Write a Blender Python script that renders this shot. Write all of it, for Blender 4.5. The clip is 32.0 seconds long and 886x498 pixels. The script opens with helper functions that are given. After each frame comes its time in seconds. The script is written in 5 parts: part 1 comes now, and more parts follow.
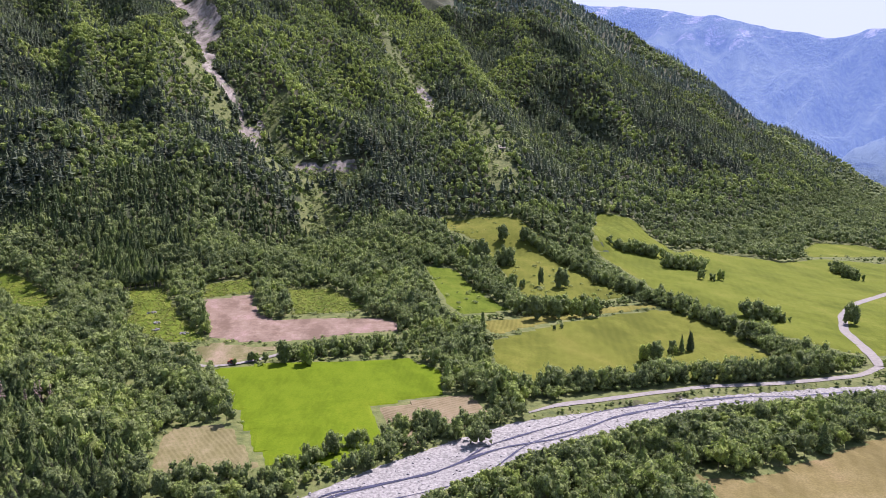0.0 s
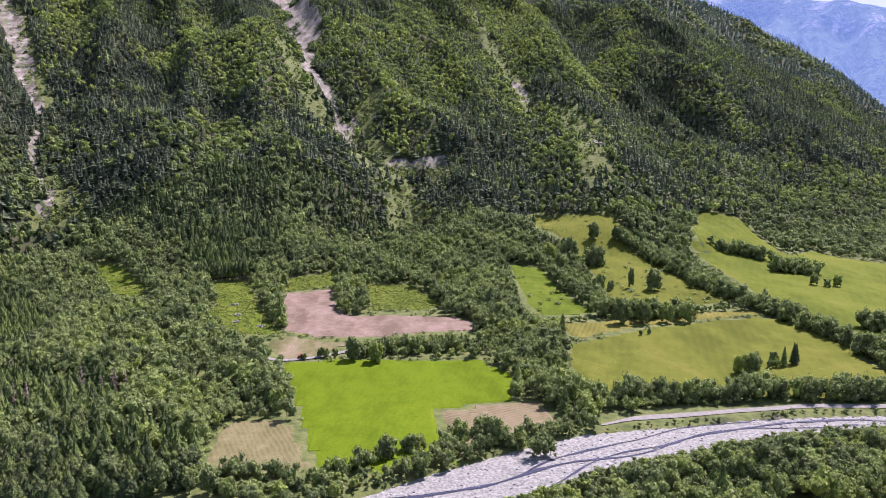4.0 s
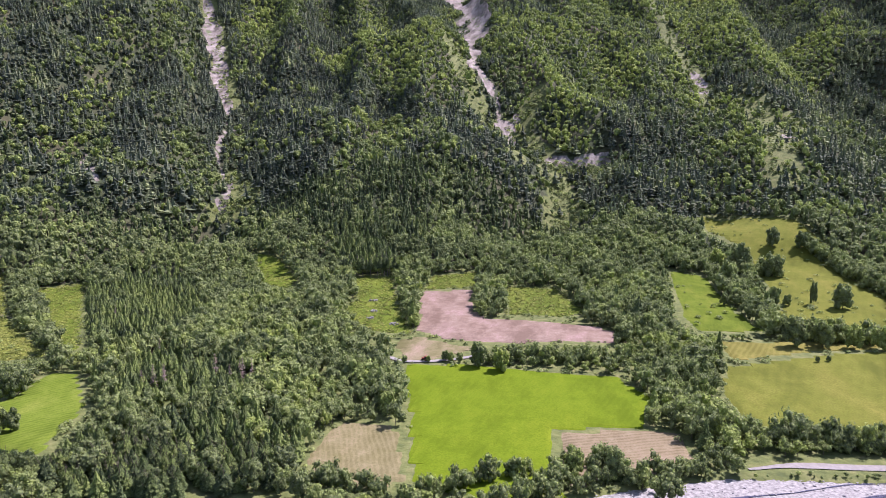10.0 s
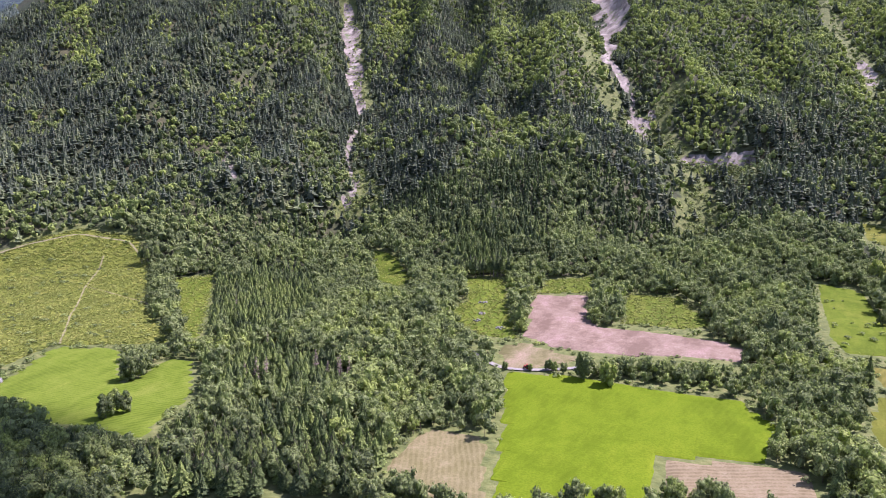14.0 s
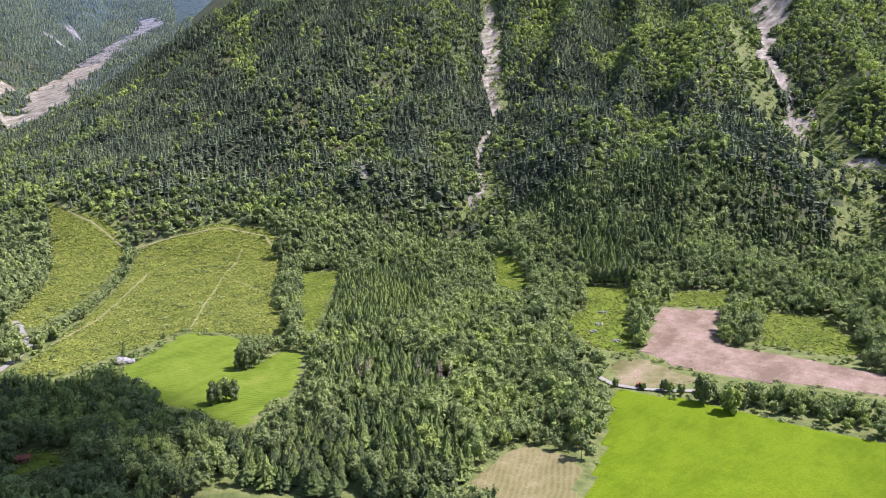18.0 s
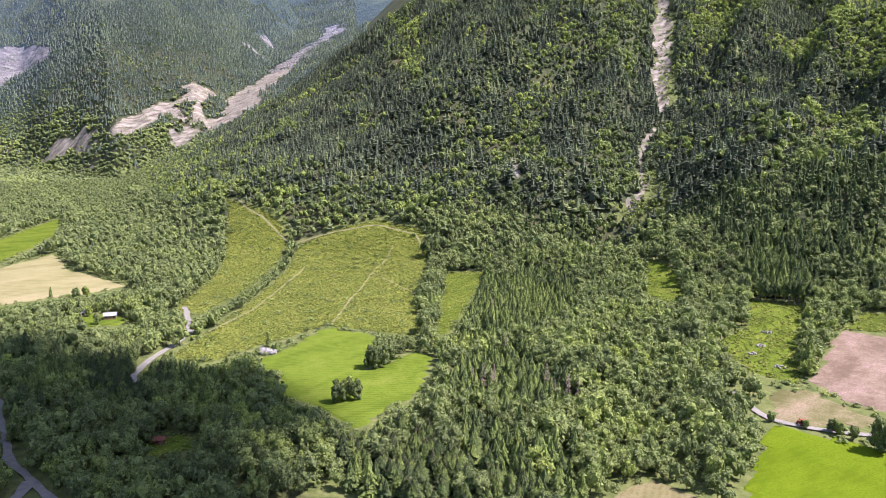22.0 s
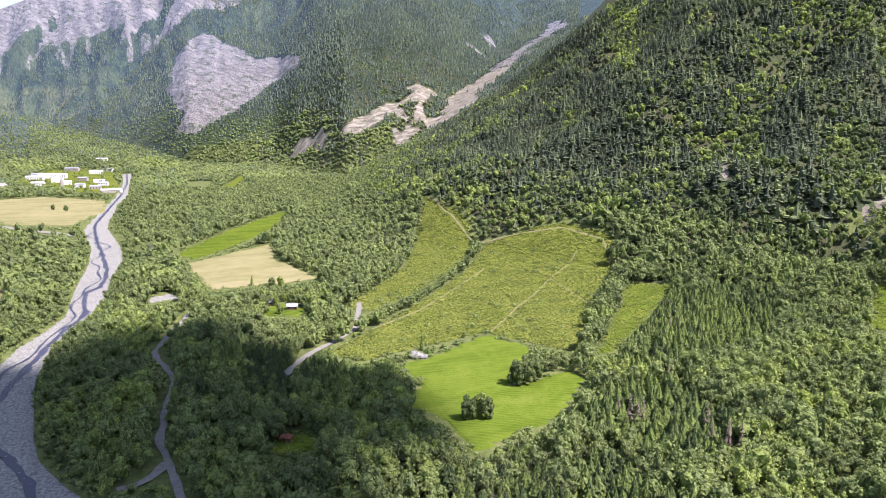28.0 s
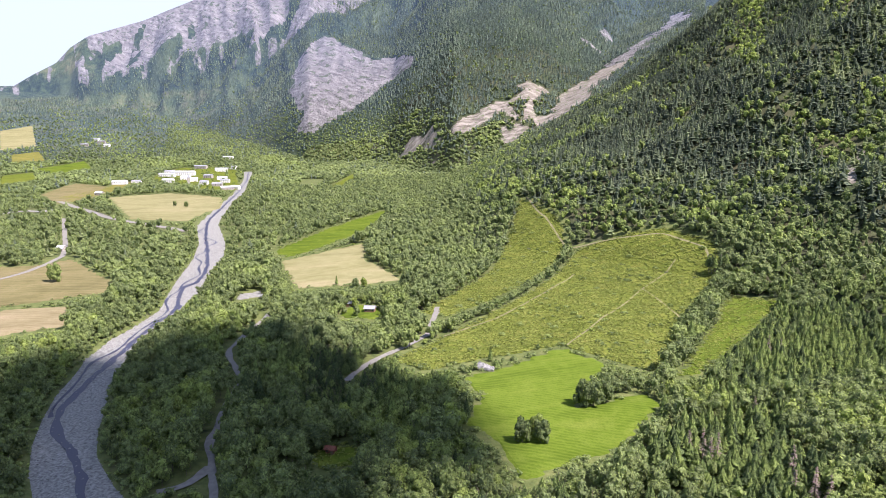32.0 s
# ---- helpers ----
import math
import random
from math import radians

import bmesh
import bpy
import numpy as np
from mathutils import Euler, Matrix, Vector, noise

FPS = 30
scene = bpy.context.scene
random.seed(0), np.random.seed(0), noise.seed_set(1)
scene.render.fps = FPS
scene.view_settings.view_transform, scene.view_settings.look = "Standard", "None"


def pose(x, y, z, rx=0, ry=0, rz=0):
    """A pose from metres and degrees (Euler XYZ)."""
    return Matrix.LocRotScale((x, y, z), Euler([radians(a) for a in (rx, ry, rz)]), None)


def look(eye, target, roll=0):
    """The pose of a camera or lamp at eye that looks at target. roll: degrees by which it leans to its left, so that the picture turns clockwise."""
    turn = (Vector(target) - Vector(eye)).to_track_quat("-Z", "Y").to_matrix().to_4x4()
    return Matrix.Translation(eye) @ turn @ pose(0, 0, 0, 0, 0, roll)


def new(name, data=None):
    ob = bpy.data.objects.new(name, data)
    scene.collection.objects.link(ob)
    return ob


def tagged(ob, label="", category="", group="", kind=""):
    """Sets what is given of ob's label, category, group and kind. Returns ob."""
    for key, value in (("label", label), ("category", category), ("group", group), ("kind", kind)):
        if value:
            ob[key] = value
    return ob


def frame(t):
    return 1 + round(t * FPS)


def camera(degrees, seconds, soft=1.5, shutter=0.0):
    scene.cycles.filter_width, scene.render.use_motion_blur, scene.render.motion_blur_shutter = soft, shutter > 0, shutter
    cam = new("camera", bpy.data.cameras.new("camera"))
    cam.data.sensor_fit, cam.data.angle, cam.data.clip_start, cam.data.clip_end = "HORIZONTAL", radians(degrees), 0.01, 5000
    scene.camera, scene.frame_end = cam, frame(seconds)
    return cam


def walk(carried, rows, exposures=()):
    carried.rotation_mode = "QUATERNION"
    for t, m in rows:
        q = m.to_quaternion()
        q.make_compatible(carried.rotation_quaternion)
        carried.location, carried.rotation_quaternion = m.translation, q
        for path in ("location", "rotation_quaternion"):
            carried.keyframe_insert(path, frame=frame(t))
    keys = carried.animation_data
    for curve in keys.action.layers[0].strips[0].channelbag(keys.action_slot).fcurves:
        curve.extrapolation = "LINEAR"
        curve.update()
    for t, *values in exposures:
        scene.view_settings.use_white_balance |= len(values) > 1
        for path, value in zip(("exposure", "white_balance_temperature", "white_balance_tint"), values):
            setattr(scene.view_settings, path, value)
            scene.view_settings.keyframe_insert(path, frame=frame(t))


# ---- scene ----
cam = camera(66.17, 32.0, 0.85)
PATH = [
    (0.0, 0.00, 0.00, 115.00, -11.781, -7.909, -0.221),
    (0.5, 2.12, 1.74, 114.69, -10.762, -7.928, -0.189),
    (1.0, 4.27, 3.45, 114.36, -9.799, -7.958, -0.155),
    (1.5, 6.45, 5.14, 114.01, -8.760, -7.980, -0.119),
    (2.0, 8.64, 6.82, 113.66, -7.734, -8.016, -0.082),
    (2.5, 10.83, 8.50, 113.31, -6.652, -8.038, -0.046),
    (3.0, 13.01, 10.19, 112.97, -5.515, -8.056, -0.010),
    (3.5, 15.17, 11.90, 112.64, -4.376, -8.078, 0.025),
    (5.5, 23.29, 19.10, 111.58, 0.291, -8.121, 0.125),
    (6.0, 25.14, 21.04, 111.41, 1.407, -8.126, 0.137),
    (6.5, 26.90, 23.03, 111.31, 2.535, -8.143, 0.138),
    (7.0, 28.59, 25.06, 111.25, 3.793, -8.170, 0.128),
    (7.5, 30.23, 27.12, 111.22, 5.332, -8.200, 0.115),
    (8.0, 31.85, 29.22, 111.19, 6.589, -8.231, 0.105),
    (8.5, 33.45, 31.35, 111.14, 7.677, -8.237, 0.105),
    (9.0, 35.06, 33.51, 111.05, 8.881, -8.249, 0.122),
    (9.5, 36.69, 35.70, 110.91, 10.171, -8.241, 0.163),
    (10.0, 38.33, 37.93, 110.74, 11.477, -8.226, 0.220),
    (10.5, 39.93, 40.18, 110.56, 12.821, -8.215, 0.276),
    (11.0, 41.46, 42.48, 110.39, 14.271, -8.202, 0.314),
    (11.5, 42.91, 44.83, 110.25, 15.738, -8.200, 0.329),
    (12.0, 44.29, 47.22, 110.11, 17.159, -8.205, 0.329),
    (12.5, 45.62, 49.62, 109.98, 18.497, -8.218, 0.321),
    (13.0, 46.94, 51.99, 109.83, 19.941, -8.218, 0.308),
    (13.5, 48.29, 54.31, 109.65, 21.474, -8.201, 0.291),
    (14.0, 49.66, 56.60, 109.43, 22.997, -8.196, 0.268),
    (14.5, 51.02, 58.85, 109.20, 24.431, -8.168, 0.238),
    (16.5, 55.80, 67.83, 108.41, 30.200, -8.062, 0.070),
    (17.0, 56.66, 70.12, 108.34, 31.630, -8.044, 0.020),
    (17.5, 57.36, 72.38, 108.33, 33.164, -8.015, -0.046),
    (18.0, 57.93, 74.62, 108.37, 34.949, -8.004, -0.122),
    (18.5, 58.41, 76.93, 108.45, 36.915, -8.008, -0.188),
    (19.0, 58.85, 79.40, 108.53, 38.743, -8.011, -0.221),
    (19.5, 59.21, 82.06, 108.63, 40.626, -8.035, -0.207),
    (20.0, 59.49, 84.85, 108.75, 42.473, -8.075, -0.159),
    (20.5, 59.76, 87.76, 108.89, 44.329, -8.113, -0.102),
    (21.0, 60.07, 90.75, 109.06, 45.887, -8.147, -0.057),
    (21.5, 60.48, 93.84, 109.28, 47.391, -8.169, -0.032),
    (22.0, 60.95, 97.03, 109.53, 49.064, -8.196, -0.014),
    (22.5, 61.39, 100.28, 109.79, 50.829, -8.232, 0.003),
    (23.0, 61.76, 103.54, 110.04, 52.562, -8.266, 0.029),
    (23.5, 62.05, 106.79, 110.28, 54.311, -8.303, 0.070),
    (24.0, 62.28, 110.07, 110.52, 56.062, -8.359, 0.120),
    (24.5, 62.45, 113.38, 110.75, 57.710, -8.398, 0.168),
    (25.0, 62.53, 116.71, 111.00, 59.309, -8.441, 0.203),
    (25.5, 62.52, 120.07, 111.26, 61.072, -8.467, 0.219),
    (27.5, 61.67, 133.81, 112.38, 66.400, -8.480, 0.191),
    (28.0, 61.19, 137.24, 112.67, 67.649, -8.489, 0.189),
    (28.5, 60.56, 140.67, 112.95, 68.991, -8.492, 0.194),
    (29.0, 59.76, 144.10, 113.24, 70.306, -8.511, 0.203),
    (29.5, 58.82, 147.53, 113.54, 71.599, -8.518, 0.214),
    (30.0, 57.80, 150.97, 113.83, 72.836, -8.557, 0.227),
    (30.5, 56.72, 154.40, 114.13, 74.069, -8.572, 0.242),
    (31.0, 55.63, 157.83, 114.43, 75.214, -8.592, 0.256),
    (31.5, 54.57, 161.26, 114.73, 76.251, -8.612, 0.270),
    (32.0, 53.57, 164.70, 115.02, 77.348, -8.633, 0.283),
]
walk(cam, [(t, pose(x, y, z, 90 + pitch, roll, yaw)) for t, x, y, z, yaw, pitch, roll in PATH], [(0.0, 0.92, 5900, 35), (9.0, 1.04, 5800, 38), (11.0, 1.1, 5750, 43), (14.5, 1.18, 5700, 44), (17.0, 1.14, 5800, 28), (19.0, 1.16, 5850, 27), (23.0, 1.24, 6050, 31), (27.0, 1.22, 6050, 25), (32.0, 1.12, 6050, 25)])

# ---- sky, sun, cloud light ----
SUN_AZ, SUN_EL = 46.0, 55.0          # degrees from +y towards +x, and above the horizon
world = bpy.data.worlds.new("sky")
scene.world = world
world.use_nodes = True
wt = world.node_tree
sky = wt.nodes.new("ShaderNodeTexSky")
sky.sky_type, sky.sun_disc = "NISHITA", False
sky.sun_elevation, sky.sun_rotation = radians(SUN_EL), radians(SUN_AZ)
sky.altitude, sky.dust_density, sky.air_density = 1200, 1.5, 1.4
# thin bright cloud over the blue
wc = wt.nodes.new("ShaderNodeTexCoord")
wm = wt.nodes.new("ShaderNodeMapping")
wm.inputs["Scale"].default_value = (1.0, 1.0, 3.2)
wn = wt.nodes.new("ShaderNodeTexNoise")
wn.inputs["Scale"].default_value, wn.inputs["Detail"].default_value = 2.1, 6.0
wr = wt.nodes.new("ShaderNodeValToRGB")
wr.color_ramp.elements[0].position, wr.color_ramp.elements[1].position = 0.5, 0.66
wx = wt.nodes.new("ShaderNodeMix")
wx.data_type = "RGBA"
wx.inputs[7].default_value = (5.4, 6.3, 6.9, 1)
wt.links.new(wc.outputs["Generated"], wm.inputs[0])
wt.links.new(wm.outputs[0], wn.inputs["Vector"])
wt.links.new(wn.outputs["Fac"], wr.inputs[0])
ws = wt.nodes.new("ShaderNodeSeparateXYZ")
wl = wt.nodes.new("ShaderNodeMapRange")
wl.inputs["From Min"].default_value, wl.inputs["From Max"].default_value = 0.32, 0.2
wb = wt.nodes.new("ShaderNodeMath")
wb.operation = "MAXIMUM"
wt.links.new(wc.outputs["Generated"], ws.inputs[0])
wt.links.new(ws.outputs[2], wl.inputs["Value"])
wt.links.new(wl.outputs[0], wb.inputs[0])
wt.links.new(wr.outputs[0], wb.inputs[1])
wt.links.new(wb.outputs[0], wx.inputs[0])
wt.links.new(sky.outputs[0], wx.inputs[6])
wt.links.new(wx.outputs[2], wt.nodes["Background"].inputs[0])
wt.nodes["Background"].inputs[1].default_value = 0.075
sun = new("sun", bpy.data.lights.new("sun", "SUN"))
sun.data.energy, sun.data.angle, sun.data.color = 5.0, radians(0.5), (1.0, 0.94, 0.85)
SUN_DIR = Vector((math.sin(radians(SUN_AZ)) * math.cos(radians(SUN_EL)), math.cos(radians(SUN_AZ)) * math.cos(radians(SUN_EL)), math.sin(radians(SUN_EL))))
sun.matrix_world = look(tuple(SUN_DIR * 900), (0, 0, 0))


# ---- materials ----
class Nodes:
    """A short hand for building a node material."""

    def __init__(self, name, rough=0.85, metal=0.0, spec=0.2):
        self.mat = bpy.data.materials.new(name)
        self.mat.use_nodes = True
        self.t = self.mat.node_tree
        self.bsdf = self.t.nodes["Principled BSDF"]
        self.bsdf.inputs["Roughness"].default_value = rough
        self.bsdf.inputs["Metallic"].default_value = metal
        self.bsdf.inputs["Specular IOR Level"].default_value = spec

    def add(self, kind, **sets):
        n = self.t.nodes.new(kind)
        for k, v in sets.items():
            if k in n.inputs:
                n.inputs[k].default_value = v
        return n

    def link(self, a, b):
        self.t.links.new(a, b)
        return b

    def coord(self, scale=(1, 1, 1), turn=0.0, then=None):
        g = self.add("ShaderNodeNewGeometry")
        m = self.add("ShaderNodeMapping")
        m.inputs["Scale"].default_value = scale
        m.inputs["Rotation"].default_value = turn if isinstance(turn, tuple) else (0, 0, turn)
        self.link(g.outputs["Position"], m.inputs["Vector"])
        if then is None:
            return m.outputs[0]
        k = self.add("ShaderNodeMapping")
        k.inputs["Scale"].default_value = then
        self.link(m.outputs[0], k.inputs["Vector"])
        return k.outputs[0]

    def noise(self, size, detail=4.0, vec=None, rough=0.55):
        n = self.add("ShaderNodeTexNoise", Scale=1.0 / size, Detail=detail, Roughness=rough)
        self.link(vec or self.coord(), n.inputs["Vector"])
        return n.outputs["Fac"]

    def ramp(self, fac, stops):
        r = self.add("ShaderNodeValToRGB")
        while len(r.color_ramp.elements) < len(stops):
            r.color_ramp.elements.new(0.5)
        for e, (p, c) in zip(r.color_ramp.elements, stops):
            e.position, e.color = p, (*c, 1) if len(c) == 3 else c
        self.link(fac, r.inputs[0])
        return r.outputs[0]

    def mix(self, fac, a, b, mode="MIX"):
        m = self.add("ShaderNodeMix")
        m.data_type, m.blend_type = "RGBA", mode
        for s, v in ((m.inputs[0], fac), (m.inputs[6], a), (m.inputs[7], b)):
            if isinstance(v, (int, float)):
                s.default_value = v
            elif isinstance(v, tuple):
                s.default_value = (*v, 1)
            else:
                self.link(v, s)
        return m.outputs[2]

    def bump(self, fac, strength=0.4, dist=0.2):
        b = self.add("ShaderNodeBump", Strength=strength, Distance=dist)
        self.link(fac, b.inputs["Height"])
        self.link(b.outputs[0], self.bsdf.inputs["Normal"])

    def colour(self, c):
        if isinstance(c, tuple):
            self.bsdf.inputs["Base Color"].default_value = (*c, 1)
        else:
            self.link(c, self.bsdf.inputs["Base Color"])
        return self.mat

    def attribute(self, name):
        a = self.add("ShaderNodeAttribute")
        a.attribute_name = name
        return a


def ground_material():
    n = Nodes("ground_cover", 0.95)
    cover = n.attribute("cover")
    sep = n.add("ShaderNodeSeparateColor")
    n.link(cover.outputs["Color"], sep.inputs[0])
    floor = n.ramp(n.noise(6, 5), [(0.3, (0.022, 0.03, 0.013)), (0.55, (0.045, 0.06, 0.024)), (0.75, (0.075, 0.095, 0.038))])
    floor = n.mix(n.ramp(n.noise(60, 3), [(0.45, (0, 0, 0)), (0.7, (1, 1, 1))]), floor, (0.075, 0.07, 0.035))
    grass = n.ramp(n.noise(5, 6), [(0.3, (0.065, 0.085, 0.025)), (0.5, (0.105, 0.125, 0.036)), (0.72, (0.16, 0.165, 0.06))])
    strata = n.noise(14, 7, n.coord((1.3, 0.4, 0.7), (0.3, 0.2, 0.3)), 0.7)
    rock = n.ramp(strata, [(0.36, (0.08, 0.068, 0.052)), (0.5, (0.19, 0.166, 0.136)), (0.62, (0.305, 0.272, 0.23))])
    speck = n.ramp(n.noise(11, 6), [(0.57, (0, 0, 0)), (0.66, (1, 1, 1))])
    rock = n.mix(speck, rock, (0.1, 0.13, 0.05))
    patch = n.noise(12, 5)
    m1 = n.add("ShaderNodeMath")
    m1.operation = "MULTIPLY_ADD"
    n.link(sep.outputs[1], m1.inputs[0])
    m1.inputs[1].default_value = 1.6
    n.link(patch, m1.inputs[2])
    g = n.ramp(m1.outputs[0], [(0.85, (0, 0, 0)), (1.0, (1, 1, 1))])
    m2 = n.add("ShaderNodeMath")
    m2.operation = "MULTIPLY_ADD"
    n.link(sep.outputs[0], m2.inputs[0])
    m2.inputs[1].default_value = 1.6
    n.link(n.noise(8, 5), m2.inputs[2])
    r = n.ramp(m2.outputs[0], [(0.95, (0, 0, 0)), (1.05, (1, 1, 1))])
    n.bump(n.noise(3, 6), 0.6, 1.2)
    return n.colour(n.mix(r, n.mix(g, floor, grass), rock))


def far_material():
    n = Nodes("far_mountain", 0.95)
    cover = n.attribute("cover")
    sep = n.add("ShaderNodeSeparateColor")
    n.link(cover.outputs["Color"], sep.inputs[0])
    woods = n.ramp(n.noise(26, 6), [(0.35, (0.022, 0.036, 0.02)), (0.55, (0.045, 0.068, 0.03)), (0.75, (0.085, 0.115, 0.045))])
    woods = n.mix(n.ramp(n.noise(230, 4), [(0.5, (0, 0, 0)), (0.62, (1, 1, 1))]), woods, (0.075, 0.1, 0.042))
    strata = n.noise(30, 8, n.coord((1, 1, 1), (0.7, 0.25, 0.3), (0.45, 0.45, 1.5)), 0.72)
    rock = n.ramp(strata, [(0.36, (0.1, 0.092, 0.085)), (0.48, (0.195, 0.18, 0.168)), (0.6, (0.3, 0.278, 0.26))])
    rock = n.mix(n.ramp(n.noise(70, 6, n.coord((1.4, 1.4, 0.4))), [(0.4, (0.6, 0.6, 0.6)), (0.55, (0, 0, 0))]), rock, (0.19, 0.178, 0.168))
    rock = n.mix(n.ramp(n.noise(30, 7), [(0.56, (0, 0, 0)), (0.64, (1, 1, 1))]), rock, (0.09, 0.105, 0.06))
    m2 = n.add("ShaderNodeMath")
    m2.operation = "MULTIPLY_ADD"
    n.link(sep.outputs[0], m2.inputs[0])
    m2.inputs[1].default_value = 1.0
    n.link(n.noise(95, 9, n.coord((0.45, 1.4, 0.4), (0.3, 0, 0.1)), 0.72), m2.inputs[2])
    r = n.ramp(m2.outputs[0], [(0.92, (0, 0, 0)), (1.04, (1, 1, 1))])
    meadow = n.ramp(n.noise(90, 5), [(0.4, (0.07, 0.1, 0.03)), (0.52, (0.16, 0.18, 0.06)), (0.6, (0.26, 0.24, 0.1))])
    c = n.mix(n.mix(sep.outputs[1], (0, 0, 0), (1, 1, 1)), woods, meadow)
    c = n.mix(r, c, rock)
    n.bump(n.noise(60, 9, n.coord((1.2, 1.2, 0.5)), 0.7), 1.0, 38)
    # distance: blue haze before the farthest range, put in as emission
    haze_glow = n.mix(1.0, (0.16, 0.27, 0.6), n.mix(sep.outputs[2], (0, 0, 0), (1, 1, 1)), "MULTIPLY")
    n.link(haze_glow, n.bsdf.inputs["Emission Color"])
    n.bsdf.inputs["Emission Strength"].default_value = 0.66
    return n.colour(c)


def field_material(name, dark, mid, light, turn=0.0, row=0.0, size=7.0, stripe=0.35):
    """Grass, stubble or soil, with patches at two scales and, where row is set, the lines of the mower or harrow."""
    n = Nodes(name, 0.95, spec=0.05)
    dark, mid, light = (tuple(0.88 * v for v in c) for c in (dark, mid, light))
    c = n.ramp(n.noise(size, 6), [(0.3, dark), (0.5, mid), (0.72, light)])
    c = n.mix(n.ramp(n.noise(size * 6, 3), [(0.35, (0, 0, 0)), (0.7, (0.6, 0.6, 0.6))]), c, tuple(0.5 * (a + b) for a, b in zip(mid, light)))
    drift = n.noise(size * 3, 6, n.coord((1.0, 0.35, 1.0), turn + 0.4), 0.65)
    c = n.mix(n.ramp(drift, [(0.38, (0.75, 0.75, 0.75)), (0.5, (0, 0, 0))]), c, tuple(0.8 * v for v in dark))
    c = n.mix(n.ramp(drift, [(0.54, (0, 0, 0)), (0.68, (0.7, 0.7, 0.7))]), c, (1.25 * light[0], 1.12 * light[1], 1.3 * light[2]))
    fine = n.noise(0.8, 4)
    c = n.mix(n.ramp(fine, [(0.4, (0.5, 0.5, 0.5)), (0.6, (0, 0, 0))]), c, tuple(0.85 * v for v in dark))
    if row:
        w = n.add("ShaderNodeTexWave", Scale=0.314 / row, Distortion=4.5, Detail=4.0)
        w.inputs["Detail Scale"].default_value = 0.6
        n.link(n.coord((1, 1, 1), turn), w.inputs["Vector"])
        c = n.mix(n.ramp(w.outputs["Fac"], [(0.3, (0, 0, 0)), (0.8, (stripe,) * 3)]), c, light)
    n.bump(fine, 0.5, 0.25)
    return n.colour(c)


def leaf_material(name, stops, by_object, fine=1.0):
    """Foliage: one hue a tree, uneven sprays of leaves over it with painted gaps and glints, light through the leaves.
    """
    n = Nodes(name, 0.75, spec=0.12)
    if by_object:
        tint = n.add("ShaderNodeObjectInfo").outputs["Random"]
    else:
        tint = n.attribute("tint").outputs["Fac"]
    c = n.ramp(tint, stops)
    # shade between sprays and highlights on them, painted in by island and noise
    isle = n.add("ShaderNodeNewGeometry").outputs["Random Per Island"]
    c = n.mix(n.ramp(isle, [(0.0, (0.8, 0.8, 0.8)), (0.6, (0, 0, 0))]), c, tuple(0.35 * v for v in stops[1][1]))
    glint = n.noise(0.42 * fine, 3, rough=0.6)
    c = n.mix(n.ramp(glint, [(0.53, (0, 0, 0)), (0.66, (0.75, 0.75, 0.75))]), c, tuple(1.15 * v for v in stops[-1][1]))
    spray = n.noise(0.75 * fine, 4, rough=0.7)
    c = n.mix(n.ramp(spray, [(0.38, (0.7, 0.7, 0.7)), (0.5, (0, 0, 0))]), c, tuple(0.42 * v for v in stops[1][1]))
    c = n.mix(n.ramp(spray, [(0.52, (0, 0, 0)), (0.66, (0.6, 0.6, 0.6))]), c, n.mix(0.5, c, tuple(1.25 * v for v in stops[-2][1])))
    n.bump(spray, 0.8, 0.6 * fine)
    n.colour(c)
    tr = n.add("ShaderNodeBsdfTranslucent")
    n.link(n.mix(1.0, c, (1.12, 1.25, 0.95), "MULTIPLY"), tr.inputs[0])
    mx = n.add("ShaderNodeMixShader")
    mx.inputs[0].default_value = 0.34
    n.link(n.bsdf.outputs[0], mx.inputs[1])
    n.link(tr.outputs[0], mx.inputs[2])
    n.link(mx.outputs[0], n.t.nodes["Material Output"].inputs[0])
    return n.mat


BROAD = [(0.0, (0.108, 0.14, 0.066)), (0.3, (0.192, 0.236, 0.104)), (0.6, (0.256, 0.312, 0.117)), (0.85, (0.305, 0.37, 0.108)), (1.0, (0.35, 0.415, 0.09))]
SPRUCE = [(0.0, (0.05, 0.076, 0.042)), (0.4, (0.1, 0.14, 0.06)), (0.75, (0.185, 0.245, 0.07)), (1.0, (0.265, 0.33, 0.09))]
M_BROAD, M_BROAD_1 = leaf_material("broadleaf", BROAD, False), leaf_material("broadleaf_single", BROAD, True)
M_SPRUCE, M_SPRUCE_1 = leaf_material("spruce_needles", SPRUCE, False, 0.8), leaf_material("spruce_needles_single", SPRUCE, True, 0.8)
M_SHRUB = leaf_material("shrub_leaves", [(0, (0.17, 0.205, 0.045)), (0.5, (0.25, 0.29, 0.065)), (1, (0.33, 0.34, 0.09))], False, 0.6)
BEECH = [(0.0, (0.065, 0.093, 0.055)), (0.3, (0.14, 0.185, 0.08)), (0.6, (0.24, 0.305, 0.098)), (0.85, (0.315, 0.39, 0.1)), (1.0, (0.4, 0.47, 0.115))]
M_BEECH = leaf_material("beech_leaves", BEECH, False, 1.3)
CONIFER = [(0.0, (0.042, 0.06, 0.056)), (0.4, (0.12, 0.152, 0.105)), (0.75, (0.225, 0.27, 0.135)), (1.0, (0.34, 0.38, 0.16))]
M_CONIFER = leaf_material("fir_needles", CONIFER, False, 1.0)
